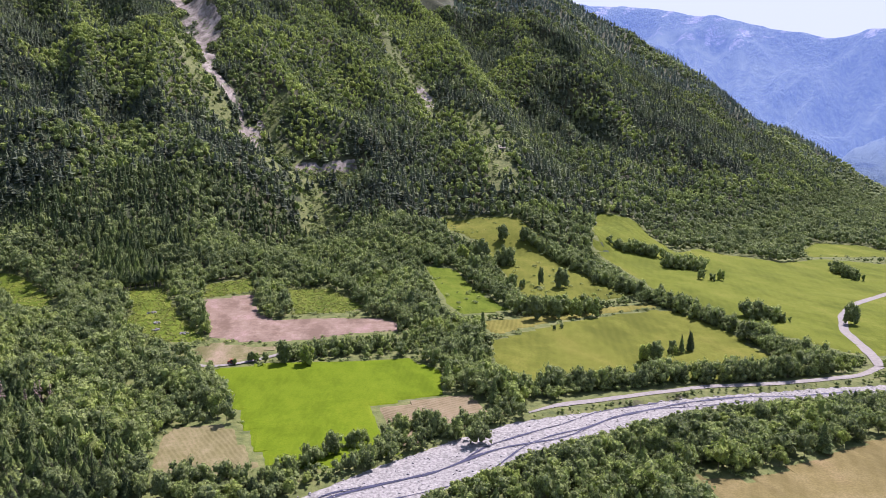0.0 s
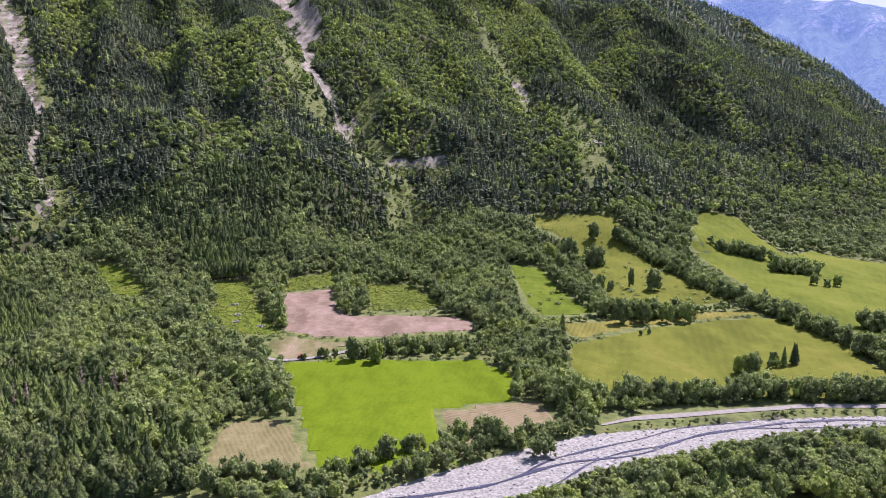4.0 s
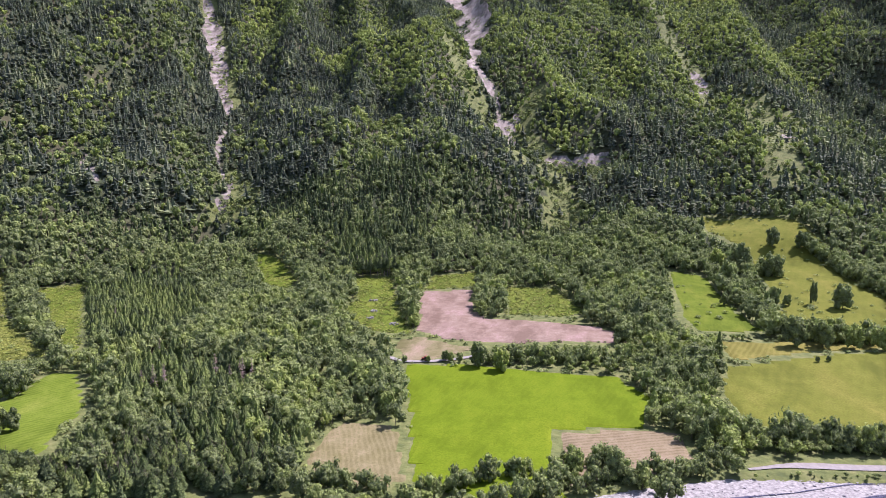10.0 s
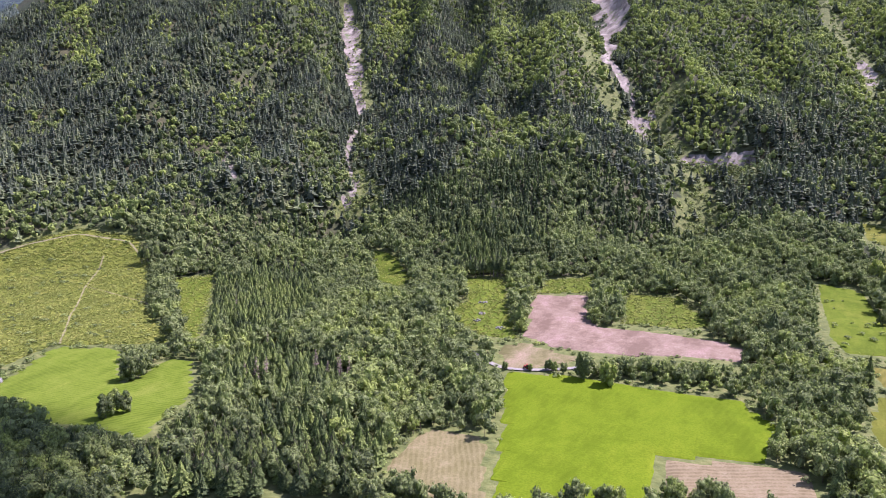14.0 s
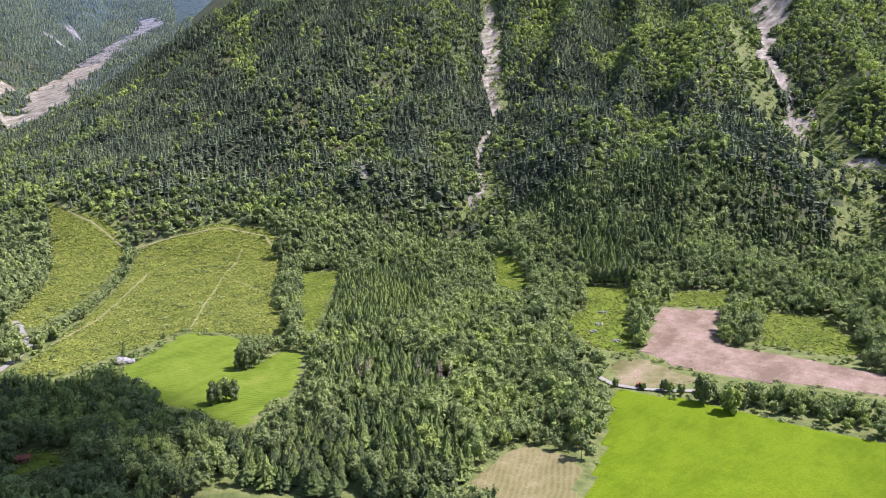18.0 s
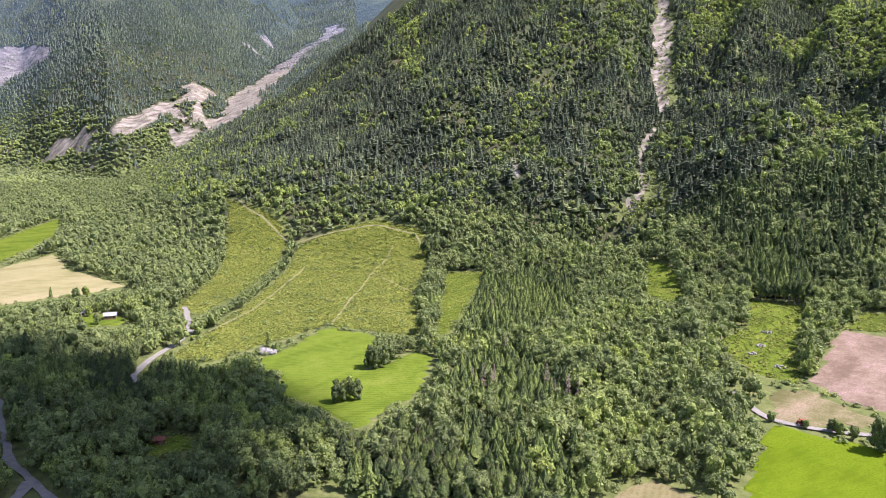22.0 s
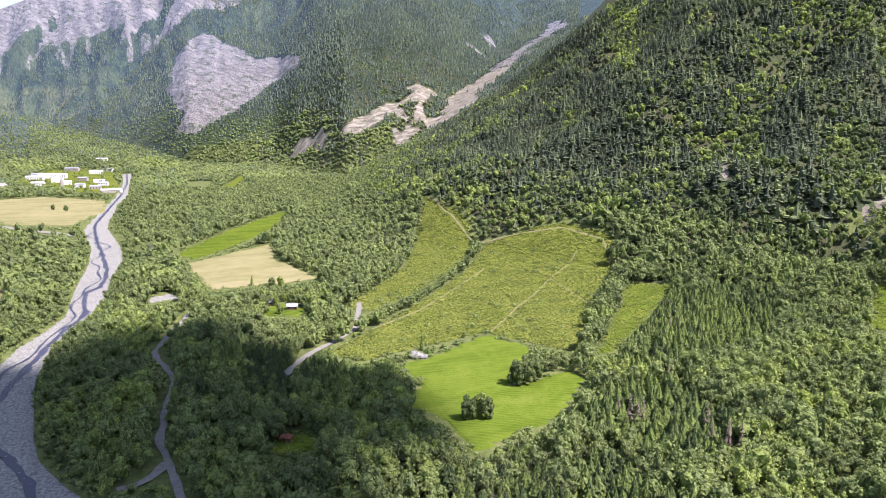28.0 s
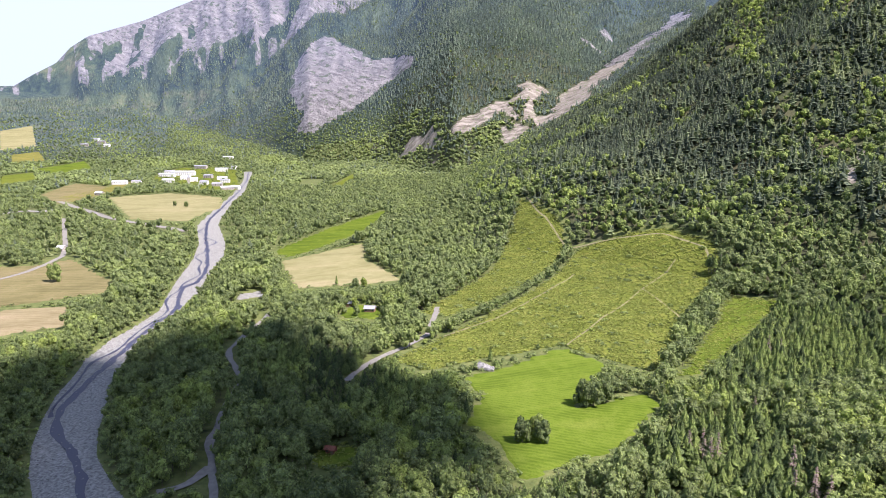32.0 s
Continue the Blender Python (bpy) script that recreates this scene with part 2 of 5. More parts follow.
# haze of distance put into the colour: paler, bluer than the nearer firs
M_HAZED_FIR = leaf_material("hazed_fir_needles", [(0.0, (0.075, 0.105, 0.115)), (0.4, (0.15, 0.195, 0.18)), (0.75, (0.235, 0.29, 0.22)), (1.0, (0.36, 0.41, 0.24))], False, 2.0)


def plain(name, colour, rough=0.8, size=0.5, vary=0.35, metal=0.0, bump=0.2):
    n = Nodes(name, rough, metal)
    c = n.ramp(n.noise(size, 5), [(0.3, tuple(v * (1 - vary) for v in colour)), (0.7, tuple(min(1, v * (1 + vary)) for v in colour))])
    n.bump(n.noise(size * 0.5, 4), bump, size * 0.2)
    return n.colour(c)


M_BARK = plain("bark", (0.13, 0.105, 0.08), 0.9, 0.4)
M_BARK_PALE = plain("pale_spruce_bark", (0.24, 0.205, 0.175), 0.9, 0.5)
M_DEAD = plain("dead_wood", (0.2, 0.15, 0.125), 0.9, 0.6)
M_GROUND, M_FAR = ground_material(), far_material()
M_GRAVEL = plain("river_gravel", (0.222, 0.217, 0.196), 0.9, 1.1, 0.5, bump=0.6)
M_STONE = plain("boulder_stone", (0.25, 0.24, 0.23), 0.9, 1.2, 0.35)
M_ROAD = plain("gravel_road", (0.215, 0.202, 0.18), 0.95, 2.0, 0.18)
M_TRACK = plain("dirt_track", (0.19, 0.175, 0.09), 0.95, 1.6, 0.3)
M_WATER = Nodes("stream_water", 0.45, spec=0.15).colour((0.042, 0.045, 0.075))
M_PLASTER = plain("white_plaster", (0.72, 0.7, 0.66), 0.8, 2.0, 0.1)
M_STONEWALL = plain("rubble_stone_wall", (0.34, 0.31, 0.27), 0.9, 0.5, 0.4)
M_TILE = plain("grey_roof", (0.3, 0.3, 0.32), 0.6, 1.5, 0.25)
M_TIN = plain("pale_metal_roof", (0.6, 0.6, 0.62), 0.4, 2.5, 0.12, 0.3)
M_RUST = plain("rust_red_boards", (0.19, 0.07, 0.045), 0.8, 0.4, 0.3)
M_WOOD = plain("weathered_boards", (0.2, 0.13, 0.08), 0.85, 0.4, 0.3)
M_GLASS = Nodes("window_glass", 0.1, spec=0.5).colour((0.03, 0.035, 0.045))
M_RUBBER = plain("black_rubber", (0.025, 0.025, 0.025), 0.8, 0.2)
M_PAINT = plain("red_machine_paint", (0.28, 0.05, 0.035), 0.45, 0.3, 0.2)


def cloud_material():
    """Thin vapour that lets a part of the sun through."""
    n = Nodes("white_cloud", 1.0)
    thin = n.add("ShaderNodeBsdfTransparent")
    mx = n.add("ShaderNodeMixShader")
    n.link(n.ramp(n.noise(60, 4), [(0.35, (0.08, 0.08, 0.08)), (0.7, (0.3, 0.3, 0.3))]), mx.inputs[0])
    n.link(n.bsdf.outputs[0], mx.inputs[1])
    n.link(thin.outputs[0], mx.inputs[2])
    n.link(mx.outputs[0], n.t.nodes["Material Output"].inputs[0])
    return n.colour((0.85, 0.85, 0.86))


M_CLOUD = cloud_material()

# ---- shape of the land ----
# base of the mountain front, as y over x
BASE_X = [-6000, -4200, -3100, -2300, -1950, -1750, -1400, -1000, -700, -600, -500, -400, -290, -200, -100, 0, 65, 150, 300, 400, 500, 720, 1600, 2600, 6000]
BASE_Y = [-1500, -100, 365, 438, 528, 610, 520, 395, 345, 360, 420, 470, 500, 530, 560, 590, 620, 640, 625, 725, 800, 925, 1595, 2350, 5000]
# lines of gullies down the slope: points, half width, depth
GULLIES = [
    ([(-30, 600), (10, 700), (20, 860), (-47, 930), (-82, 1042), (-124, 1131), (-218, 1440), (-280, 1750)], 60, 52),
    ([(-300, 600), (-322, 673), (-337, 718), (-401, 802), (-436, 872), (-479, 967), (-547, 1073), (-671, 1279)], 60, 52),
    ([(-470, 600), (-490, 690), (-520, 760)], 20, 8),
    ([(150, 760), (190, 950), (210, 1250), (250, 1700)], 65, 36),
    ([(330, 760), (390, 1000), (400, 1300), (420, 1700)], 65, 30),
    ([(560, 950), (640, 1250), (700, 1700)], 70, 18),
]


def smooth(v, a, b):
    u = np.clip((v - a) / (b - a), 0, 1)
    return u * u * (3 - 2 * u)


def waves(x, y, size, seed, octaves=3):
    """Soft, uneven relief between about -1 and 1, from sums of turned sine waves."""
    rng = np.random.RandomState(seed)
    total, amp = 0, 1.0
    for _ in range(octaves):
        for _ in range(4):
            a, p = rng.uniform(0, math.pi), rng.uniform(0, 6.28)
            k = 6.283 / size * rng.uniform(0.7, 1.3)
            total = total + amp * 0.35 * np.sin(k * (x * math.cos(a) + y * math.sin(a)) + p + 0.8 * np.sin(0.6 * k * (y * math.cos(a) - x * math.sin(a))))
        size, amp = size * 0.5, amp * 0.5
    return total


def line_distance(x, y, pts):
    best = np.full(np.shape(x), 1e9)
    for (x0, y0), (x1, y1) in zip(pts[:-1], pts[1:]):
        dx, dy = x1 - x0, y1 - y0
        u = np.clip(((x - x0) * dx + (y - y0) * dy) / (dx * dx + dy * dy), 0, 1)
        best = np.minimum(best, np.hypot(x - x0 - u * dx, y - y0 - u * dy))
    return best


def rise(x, y):
    """How far a place lies behind the foot of the mountain, along y."""
    return y - np.interp(x, BASE_X, BASE_Y)


def height(x, y):
    x, y = np.asarray(x, float), np.asarray(y, float)
    d = rise(x, y)
    z = 0.023 * np.logaddexp(0, (-x - 300) / 60) * 60
    z = z + (0.085 * np.logaddexp(0, (-x - 2150) / 120) * 120 + 0.11 * np.logaddexp(0, (-x - 2950) / 150) * 150) * (1 - smooth(d, -350, 150))
    z = z + (0.012 + 0.038 * smooth(x, -280, -100)) * np.clip(d + 250, 0, 250)
    steep = 0.42 + 0.11 * smooth(x, 350, 700)
    bend = 0.0003 * smooth(-x, 750, 1300) * (1 - smooth(-x, 1600, 2000))
    up = np.clip(d, 0, None)
    foot = np.clip(d + 110, 0, 110)
    m = steep * up + bend * np.minimum(up, 1200) ** 2 + 0.0006 * foot ** 2
    # the spur that ends in the valley downstream
    behind = (y - (2017 - 0.677 * (x - 877))) / 1.2
    m = m - 0.95 * np.clip(behind, 0, None) * smooth(x, 700, 900)
    far = smooth(d, 30, 160) * (1 - 0.85 * smooth(-x, 1250, 1650))
    m = m + far * (9 * waves(x, y * 0.45, 190, 3, 3) + 22 * waves(x, y * 0.35, 420, 5, 2) * smooth(d, 100, 500))
    ribs = 46 * smooth(d, 140, 420) * smooth(x, -1150, -850) * (1 - smooth(x, 550, 850)) * (0.4 - np.abs(waves(x + 0.3 * y, y * 0.2, 230, 9, 2)))
    for pts, wide, deep in GULLIES:
        away = line_distance(x, y, pts)
        ribs = ribs * smooth(away, 15, 110)
        m = m - deep * np.exp(-(away / wide) ** 2) * smooth(d, 0, 120)
    m = m + ribs
    z = z + np.clip(m, 0, None)
    z = z + 0.5 * waves(x, y, 90, 8, 2)
    # massif round the head of the valley
    cx, cy = 55.0, 150.0
    az = np.degrees(np.arctan2(-(x - cx), y - cy))
    r = np.hypot(x - cx, y - cy)
    ribs = np.abs(waves(az * 55 + 0.25 * r, r * 0.3, 620, 11, 3))
    top = 115 + 4700 * np.interp(az, [72, 80, 88, 92, 96.4, 98.4, 100, 103.9, 105.1, 106.1, 107.6, 109.8, 116, 125, 140, 170, 180], [0.2, 0.29, 0.28, 0.235, 0.194, 0.178, 0.164, 0.14, 0.125, 0.105, 0.09, 0.064, 0.04, 0.1, 0.16, 0.16, 0.15])
    wall = top - 0.6 * np.abs(r - 4700) - (85 * ribs + 45 * np.abs(waves(az * 78, r * 0.12, 190, 19, 2))) * smooth(r, 2900, 3700) * smooth(np.abs(r - 4700), 0, 250)
    wall = wall - 900 * (1 - smooth(az, 70, 82))
    z = np.maximum(z, np.where(az > 60, wall, -1e3))
    # mountain with the great cliff
    spur = 115 + 3850 * np.interp(az, [58, 64, 70, 76, 80, 83, 85.8, 87, 90, 93, 96, 100], [0.1, 0.25, 0.29, 0.285, 0.235, 0.185, 0.16, 0.145, 0.1, 0.05, 0.0, -0.1])
    spur = spur - np.where(r < 3850, 0.56, 0.15) * np.abs(r - 3850) - 55 * np.abs(waves(az * 55 + 0.2 * r, r * 0.35, 420, 13, 3)) * smooth(np.abs(r - 3850), 0, 200) * (0.12 + 0.88 * smooth(r, 2500, 3400))
    gap = np.where((az > 55) & (az < 102), spur, -1e3) - z
    z = z + np.logaddexp(0, np.clip(gap / 14, -60, 60)) * 14 * (gap > -840)
    # ranges downstream and across the valley
    peak = 135 + 4600 * np.interp(az, [-180, -130, -100, -75, -60, -48, -43.9, -41, -40, -38.1, -35, -33, -29.3, -26, -23, -15, -5], [0.15, 0.16, 0.17, 0.16, 0.15, 0.155, 0.153, 0.148, 0.153, 0.163, 0.176, 0.186, 0.196, 0.204, 0.21, 0.21, 0.2])
    range_ = peak - 0.5 * np.abs(r - 4600) - (150 * np.abs(waves(az * 60 + 0.2 * r, r * 0.3, 700, 17, 3)) + 45 * np.abs(waves(az * 78, r * 0.15, 240, 23, 2))) * smooth(r, 3000, 3800) * smooth(4600 - r, 0, 300) + 14 * waves(az * 80, r * 0, 330, 25, 3)
    z = np.maximum(z, np.where(az < -5, range_, -1e3))
    return z


def mesh_object(name, verts, faces, mats, smooth_shade=True, parent=None, index=None, tint=None):
    me = bpy.data.meshes.new(name)
    verts = np.asarray(verts, np.float32)
    faces = np.asarray(faces, np.int32)
    k = faces.shape[1]
    me.vertices.add(len(verts))
    me.vertices.foreach_set("co", verts.ravel())
    me.loops.add(faces.size)
    me.loops.foreach_set("vertex_index", faces.ravel())
    me.polygons.add(len(faces))
    me.polygons.foreach_set("loop_start", np.arange(0, faces.size, k, dtype=np.int32))
    for m in mats if isinstance(mats, (list, tuple)) else [mats]:
        me.materials.append(m)
    if index is not None:
        me.polygons.foreach_set("material_index", np.asarray(index, np.int32))
    me.polygons.foreach_set("use_smooth", np.full(len(faces), smooth_shade))
    if tint is not None:
        a = me.attributes.new("tint", "FLOAT", "POINT")
        a.data.foreach_set("value", np.asarray(tint, np.float32))
    me.update(calc_edges=True)
    ob = new(name, me)
    if parent:
        ob.parent = parent
    return ob


def part(name, bm, material, parent, label=""):
    me = bpy.data.meshes.new(name)
    bm.to_mesh(me)
    bm.free()
    me.materials.append(material)
    ob = new(name, me)
    ob.parent = parent
    return tagged(ob, label)


def box(w, l, h, x=0.0, y=0.0, z=0.0, bevel=0.0):
    bm = bmesh.new()
    bmesh.ops.create_cube(bm, size=1)
    for v in bm.verts:
        v.co = Vector((v.co.x * w + x, v.co.y * l + y, (v.co.z + 0.5) * h + z))
    if bevel:
        bmesh.ops.bevel(bm, geom=bm.edges[:], offset=bevel, segments=1, affect="EDGES")
    return bm


def inside(x, y, poly):
    hit = np.zeros(np.shape(x), bool)
    for (x0, y0), (x1, y1) in zip(poly, poly[1:] + poly[:1]):
        if y0 != y1:
            hit ^= ((y0 > y) != (y1 > y)) & (x < (x1 - x0) * (y - y0) / (y1 - y0) + x0)
    return hit


def near(x, y, pts, wide):
    return line_distance(x, y, pts) < wide


# ---- plan: fields, ways, river ----
FIELDS = {
    "green_field": ([(-16, 247), (-50, 365), (-9, 371), (58, 374), (72, 345), (68, 310), (30, 299), (36, 246), (10, 236)], field_material("lush_grass", (0.088, 0.14, 0.004), (0.114, 0.172, 0.006), (0.136, 0.19, 0.009), 0.3, 3.0, 9, 0.1), "flat field of lush bright green grass"),
    "mown_patch": ([(-16, 247), (-26, 278), (-35, 295), (-59, 290), (-60, 276), (-59, 254), (-46, 240), (-25, 236)], field_material("mown_hay", (0.136, 0.129, 0.048), (0.184, 0.163, 0.075), (0.245, 0.211, 0.116), -0.38, 2.0, 6, 0.28), "small mown hay patch with pale swaths"),
    "stubble_patch": ([(30, 299), (68, 310), (80, 308), (81, 291), (84, 284), (64, 268), (36, 250)], field_material("cut_stubble", (0.150, 0.122, 0.061), (0.211, 0.170, 0.095), (0.258, 0.218, 0.136), 1.2, 2.4, 5, 0.4), "pale cut stubble patch beside lush grass"),
    "bare_field": ([(-74, 505), (-34, 518), (-31, 479), (-20, 456), (13, 457), (50, 455), (66, 439), (62, 420), (32, 416), (-14, 404), (-34, 407), (-56, 419)], field_material("bare_soil", (0.165, 0.116, 0.082), (0.235, 0.172, 0.126), (0.315, 0.246, 0.192), 0, 0, 5), "bare pinkish field of freshly levelled stony soil"),
    "track_verge": ([(-66, 400), (-51, 413), (-29, 401), (-11, 397), (-30, 377), (-37, 369), (-50, 366)], field_material("worn_verge", (0.122, 0.122, 0.043), (0.194, 0.173, 0.086), (0.274, 0.223, 0.144), 0.0, 0, 5), "worn grassy verge with bare earth beside a track"),
    "meadow": ([(-76, 540), (-40, 561), (-34, 521), (-71, 507)], field_material("meadow_grass", (0.073, 0.109, 0.012), (0.110, 0.153, 0.019), (0.155, 0.182, 0.029), 0, 0, 4), "small sunlit meadow at the edge of the woods"),
    "tree_meadow": ([(-15, 529), (21, 535), (45, 479), (26, 466), (-7, 462)], bpy.data.materials["meadow_grass"], "small meadow between trees above bare soil"),
    "bushy_meadow": ([(-135, 527), (-102, 532), (-81, 475), (-55, 413), (-78, 410), (-112, 441), (-114, 479)], field_material("tall_weeds", (0.074, 0.115, 0.012), (0.117, 0.165, 0.017), (0.167, 0.206, 0.028), 0, 0, 3), "overgrown meadow of tall bright weeds"),
    "glade": ([(-233, 561), (-201, 552), (-174, 521), (-169, 494), (-193, 505)], bpy.data.materials["tall_weeds"], "narrow overgrown glade among broadleaf woods"),
    "olive_field": ([(112, 396), (175, 427), (248, 446), (267, 440), (274, 383), (260, 312), (203, 300), (175, 306), (126, 312), (106, 316), (102, 356)], field_material("olive_meadow", (0.093, 0.109, 0.015), (0.126, 0.145, 0.020), (0.173, 0.178, 0.032), 0.35, 5, 12, 0.1), "wide olive-green hay meadow with faint mowing lines"),
    "upper_field": ([(156, 772), (232, 706), (243, 644), (243, 568), (263, 485), (217, 470), (150, 463), (171, 520), (179, 645), (151, 693)], bpy.data.materials["olive_meadow"], "long olive meadow rising between hedges"),
    "strip_field": ([(116, 440), (162, 447), (215, 457), (257, 462), (262, 449), (178, 431), (114, 402)], field_material("pale_meadow", (0.133, 0.132, 0.026), (0.180, 0.172, 0.037), (0.226, 0.205, 0.056), 0.35, 3, 8, 0.3), "pale mown strip between olive meadows"),
    "green_strip": ([(108, 600), (134, 595), (142, 490), (150, 461), (108, 454), (99, 480)], field_material("green_meadow", (0.076, 0.118, 0.009), (0.107, 0.151, 0.013), (0.146, 0.178, 0.023), 0, 0, 6), "green meadow between woods and a hedge"),
    "far_field": ([(276, 470), (283, 550), (285, 633), (330, 730), (365, 801), (403, 770), (402, 718), (397, 661), (440, 690), (465, 653), (493, 621), (560, 640), (640, 600), (640, 540), (514, 480), (330, 318), (315, 334), (300, 370), (292, 420)], field_material("far_meadow", (0.093, 0.122, 0.013), (0.126, 0.155, 0.017), (0.167, 0.184, 0.030), 0.5, 6, 14, 0.1), "broad yellow-green meadows beside a curved gravel road"),
    "terrace_field": ([(548, 645), (575, 690), (636, 742), (690, 720), (690, 650), (600, 650)], bpy.data.materials["far_meadow"], "yellow-green meadow terrace above a hedge"),
    "edge_field": ([(137, 211), (153, 204), (183, 212), (233, 225), (420, 240), (420, 60), (127, 150)], field_material("brown_meadow", (0.136, 0.116, 0.041), (0.184, 0.153, 0.058), (0.231, 0.190, 0.088), 0.6, 5, 12, 0.12), "brownish mown meadow beyond the riverside woods"),
    "bracken_slope": ([(-298, 311), (-265, 328), (-241, 343), (-329, 407), (-415, 494), (-439, 504), (-491, 489), (-506, 466), (-522, 418), (-449, 361), (-341, 261), (-295, 215), (-276, 229), (-289, 267)], field_material("bracken", (0.095, 0.125, 0.018), (0.16, 0.19, 0.03), (0.23, 0.235, 0.05), 0, 0, 2.2), "cleared hillside overgrown with yellow-green bracken"),
    "bracken_bank": ([(-695, 425), (-621, 428), (-565, 424), (-527, 409), (-444, 338), (-373, 263), (-389, 248), (-507, 334)], bpy.data.materials["bracken"], "cleared bank of bracken and young growth"),
    "pasture": ([(-296, 311), (-261, 325), (-214, 286), (-222, 323), (-204, 324), (-172, 286), (-158, 250), (-152, 236), (-186, 240), (-208, 230), (-237, 248), (-262, 244)], field_material("pasture_grass", (0.08, 0.128, 0.01), (0.112, 0.165, 0.014), (0.16, 0.205, 0.03), 0.6, 2.6, 6, 0.3), "bright green pasture with pale mown streaks"),
    "hay_field": ([(-600, 152), (-683, 242), (-590, 234), (-493, 256), (-484, 222), (-483, 166)], field_material("ripe_hay", (0.205, 0.19, 0.08), (0.258, 0.235, 0.108), (0.305, 0.282, 0.145), 0.6, 5, 10, 0.3), "pale straw-coloured hay field below wooded slope"),
    "lane_field": ([(-658, 145), (-804, 206), (-936, 279), (-980, 311), (-816, 269), (-667, 199), (-616, 158)], bpy.data.materials["green_meadow"], "long green meadow beside woods"),
    "bank_field": ([(-633, -130), (-630, -68), (-660, -43), (-540, 22), (-500, 25), (-470, -38), (-470, -130)], field_material("bank_meadow", (0.136, 0.122, 0.048), (0.190, 0.163, 0.068), (0.238, 0.204, 0.102), 0.3, 6, 10, 0.3), "brown-green mown meadow on the far river bank"),
    "bank_stubble": ([(-461, -34), (-467, 10), (-407, 24), (-380, -40), (-420, -120)], field_material("bank_straw", (0.204, 0.163, 0.082), (0.272, 0.224, 0.122), (0.313, 0.265, 0.156), 0.3, 5, 8, 0.3), "tan stubble field on the far river bank"),
    "village_field": ([(-1311, -166), (-1387, -70), (-1264, 43), (-1092, 54), (-926, 24), (-970, -57)], bpy.data.materials["ripe_hay"], "pale straw-coloured hay field below the village"),
    "village_meadow": ([(-1403, -309), (-1694, -330), (-1588, -232), (-1338, -183), (-1201, -219)], bpy.data.materials["bank_meadow"], "mown meadow beside the village"),
    "hut_glade": ([(-188, 166), (-197, 172), (-201, 182), (-191, 190), (-181, 186), (-180, 172)], bpy.data.materials["tall_weeds"], "small shaded glade of tall grass round a hut"),
    "spruce_glade": ([(-358, 462), (-334, 485), (-322, 471), (-235, 360), (-232, 343), (-301, 408)], bpy.data.materials["tall_weeds"], "narrow glade of weeds beside a spruce stand"),
    "village_ground": ([(-1420, 20), (-1440, 60), (-1700, 40), (-2080, 10), (-2200, -60), (-2180, -170), (-1900, -190), (-1650, -150), (-1520, -60)], bpy.data.materials["far_meadow"], "gardens and grass between the village houses"),
    "road_meadow": ([(-1230, -205), (-1420, -180), (-1690, -160), (-1720, -240), (-1560, -225), (-1330, -260)], bpy.data.materials["pale_meadow"], "pale mown meadow in front of farm houses"),
    "side_meadow": ([(-1449, 245), (-1690, 295), (-1900, 340), (-1700, 330), (-1460, 275)], bpy.data.materials["far_meadow"], "narrow green meadow at the foot of rocks"),
    "lodge_clearing": ([(-393, 192), (-412, 198), (-426, 210), (-408, 222), (-388, 226), (-382, 214)], bpy.data.materials["tall_weeds"], "grassy clearing round low wooden lodges"),
    "gravel_pit": ([(-455, 118), (-480, 125), (-490, 140), (-462, 146)], M_GRAVEL, "small grey gravel clearing in the woods"),
    "straw_meadow_far": ([(-3199, -1025), (-3323, -935), (-2815, -763), (-2714, -852)], bpy.data.materials["ripe_hay"], "distant straw-coloured meadow up the valley"),
    "green_meadow_far": ([(-2184, -572), (-2406, -492), (-2170, -407), (-1959, -459)], bpy.data.materials["green_meadow"], "distant green meadow among hedges"),
    "olive_meadow_far": ([(-1982, -589), (-2083, -540), (-1710, -407), (-1609, -453)], bpy.data.materials["far_meadow"], "distant yellow-green meadow among hedges"),
    "pale_meadow_far": ([(-2585, -771), (-2668, -708), (-2419, -614), (-2319, -679)], bpy.data.materials["pale_meadow"], "distant pale mown meadow among hedges"),
}
RIVER = [(289, 276, 10), (249, 278, 11), (206, 278, 12), (163, 274, 16), (135, 268, 21), (93, 258, 28), (62, 243, 29), (34, 229, 28), (17, 217, 30), (-70, 160, 34), (-140, 112, 28), (-180, 91, 24), (-208, 79, 22), (-232, 73, 23), (-257, 69, 24), (-285, 65, 23), (-312, 64, 20), (-337, 63, 21), (-375, 65, 18), (-405, 73, 15), (-440, 81, 17), (-500, 82, 23), (-548, 81, 24), (-640, 84, 28), (-730, 78, 28), (-890, 56, 27), (-1159, 57, 16), (-1381, 65, 20), (-1704, 58, 20), (-2032, 47, 22)]
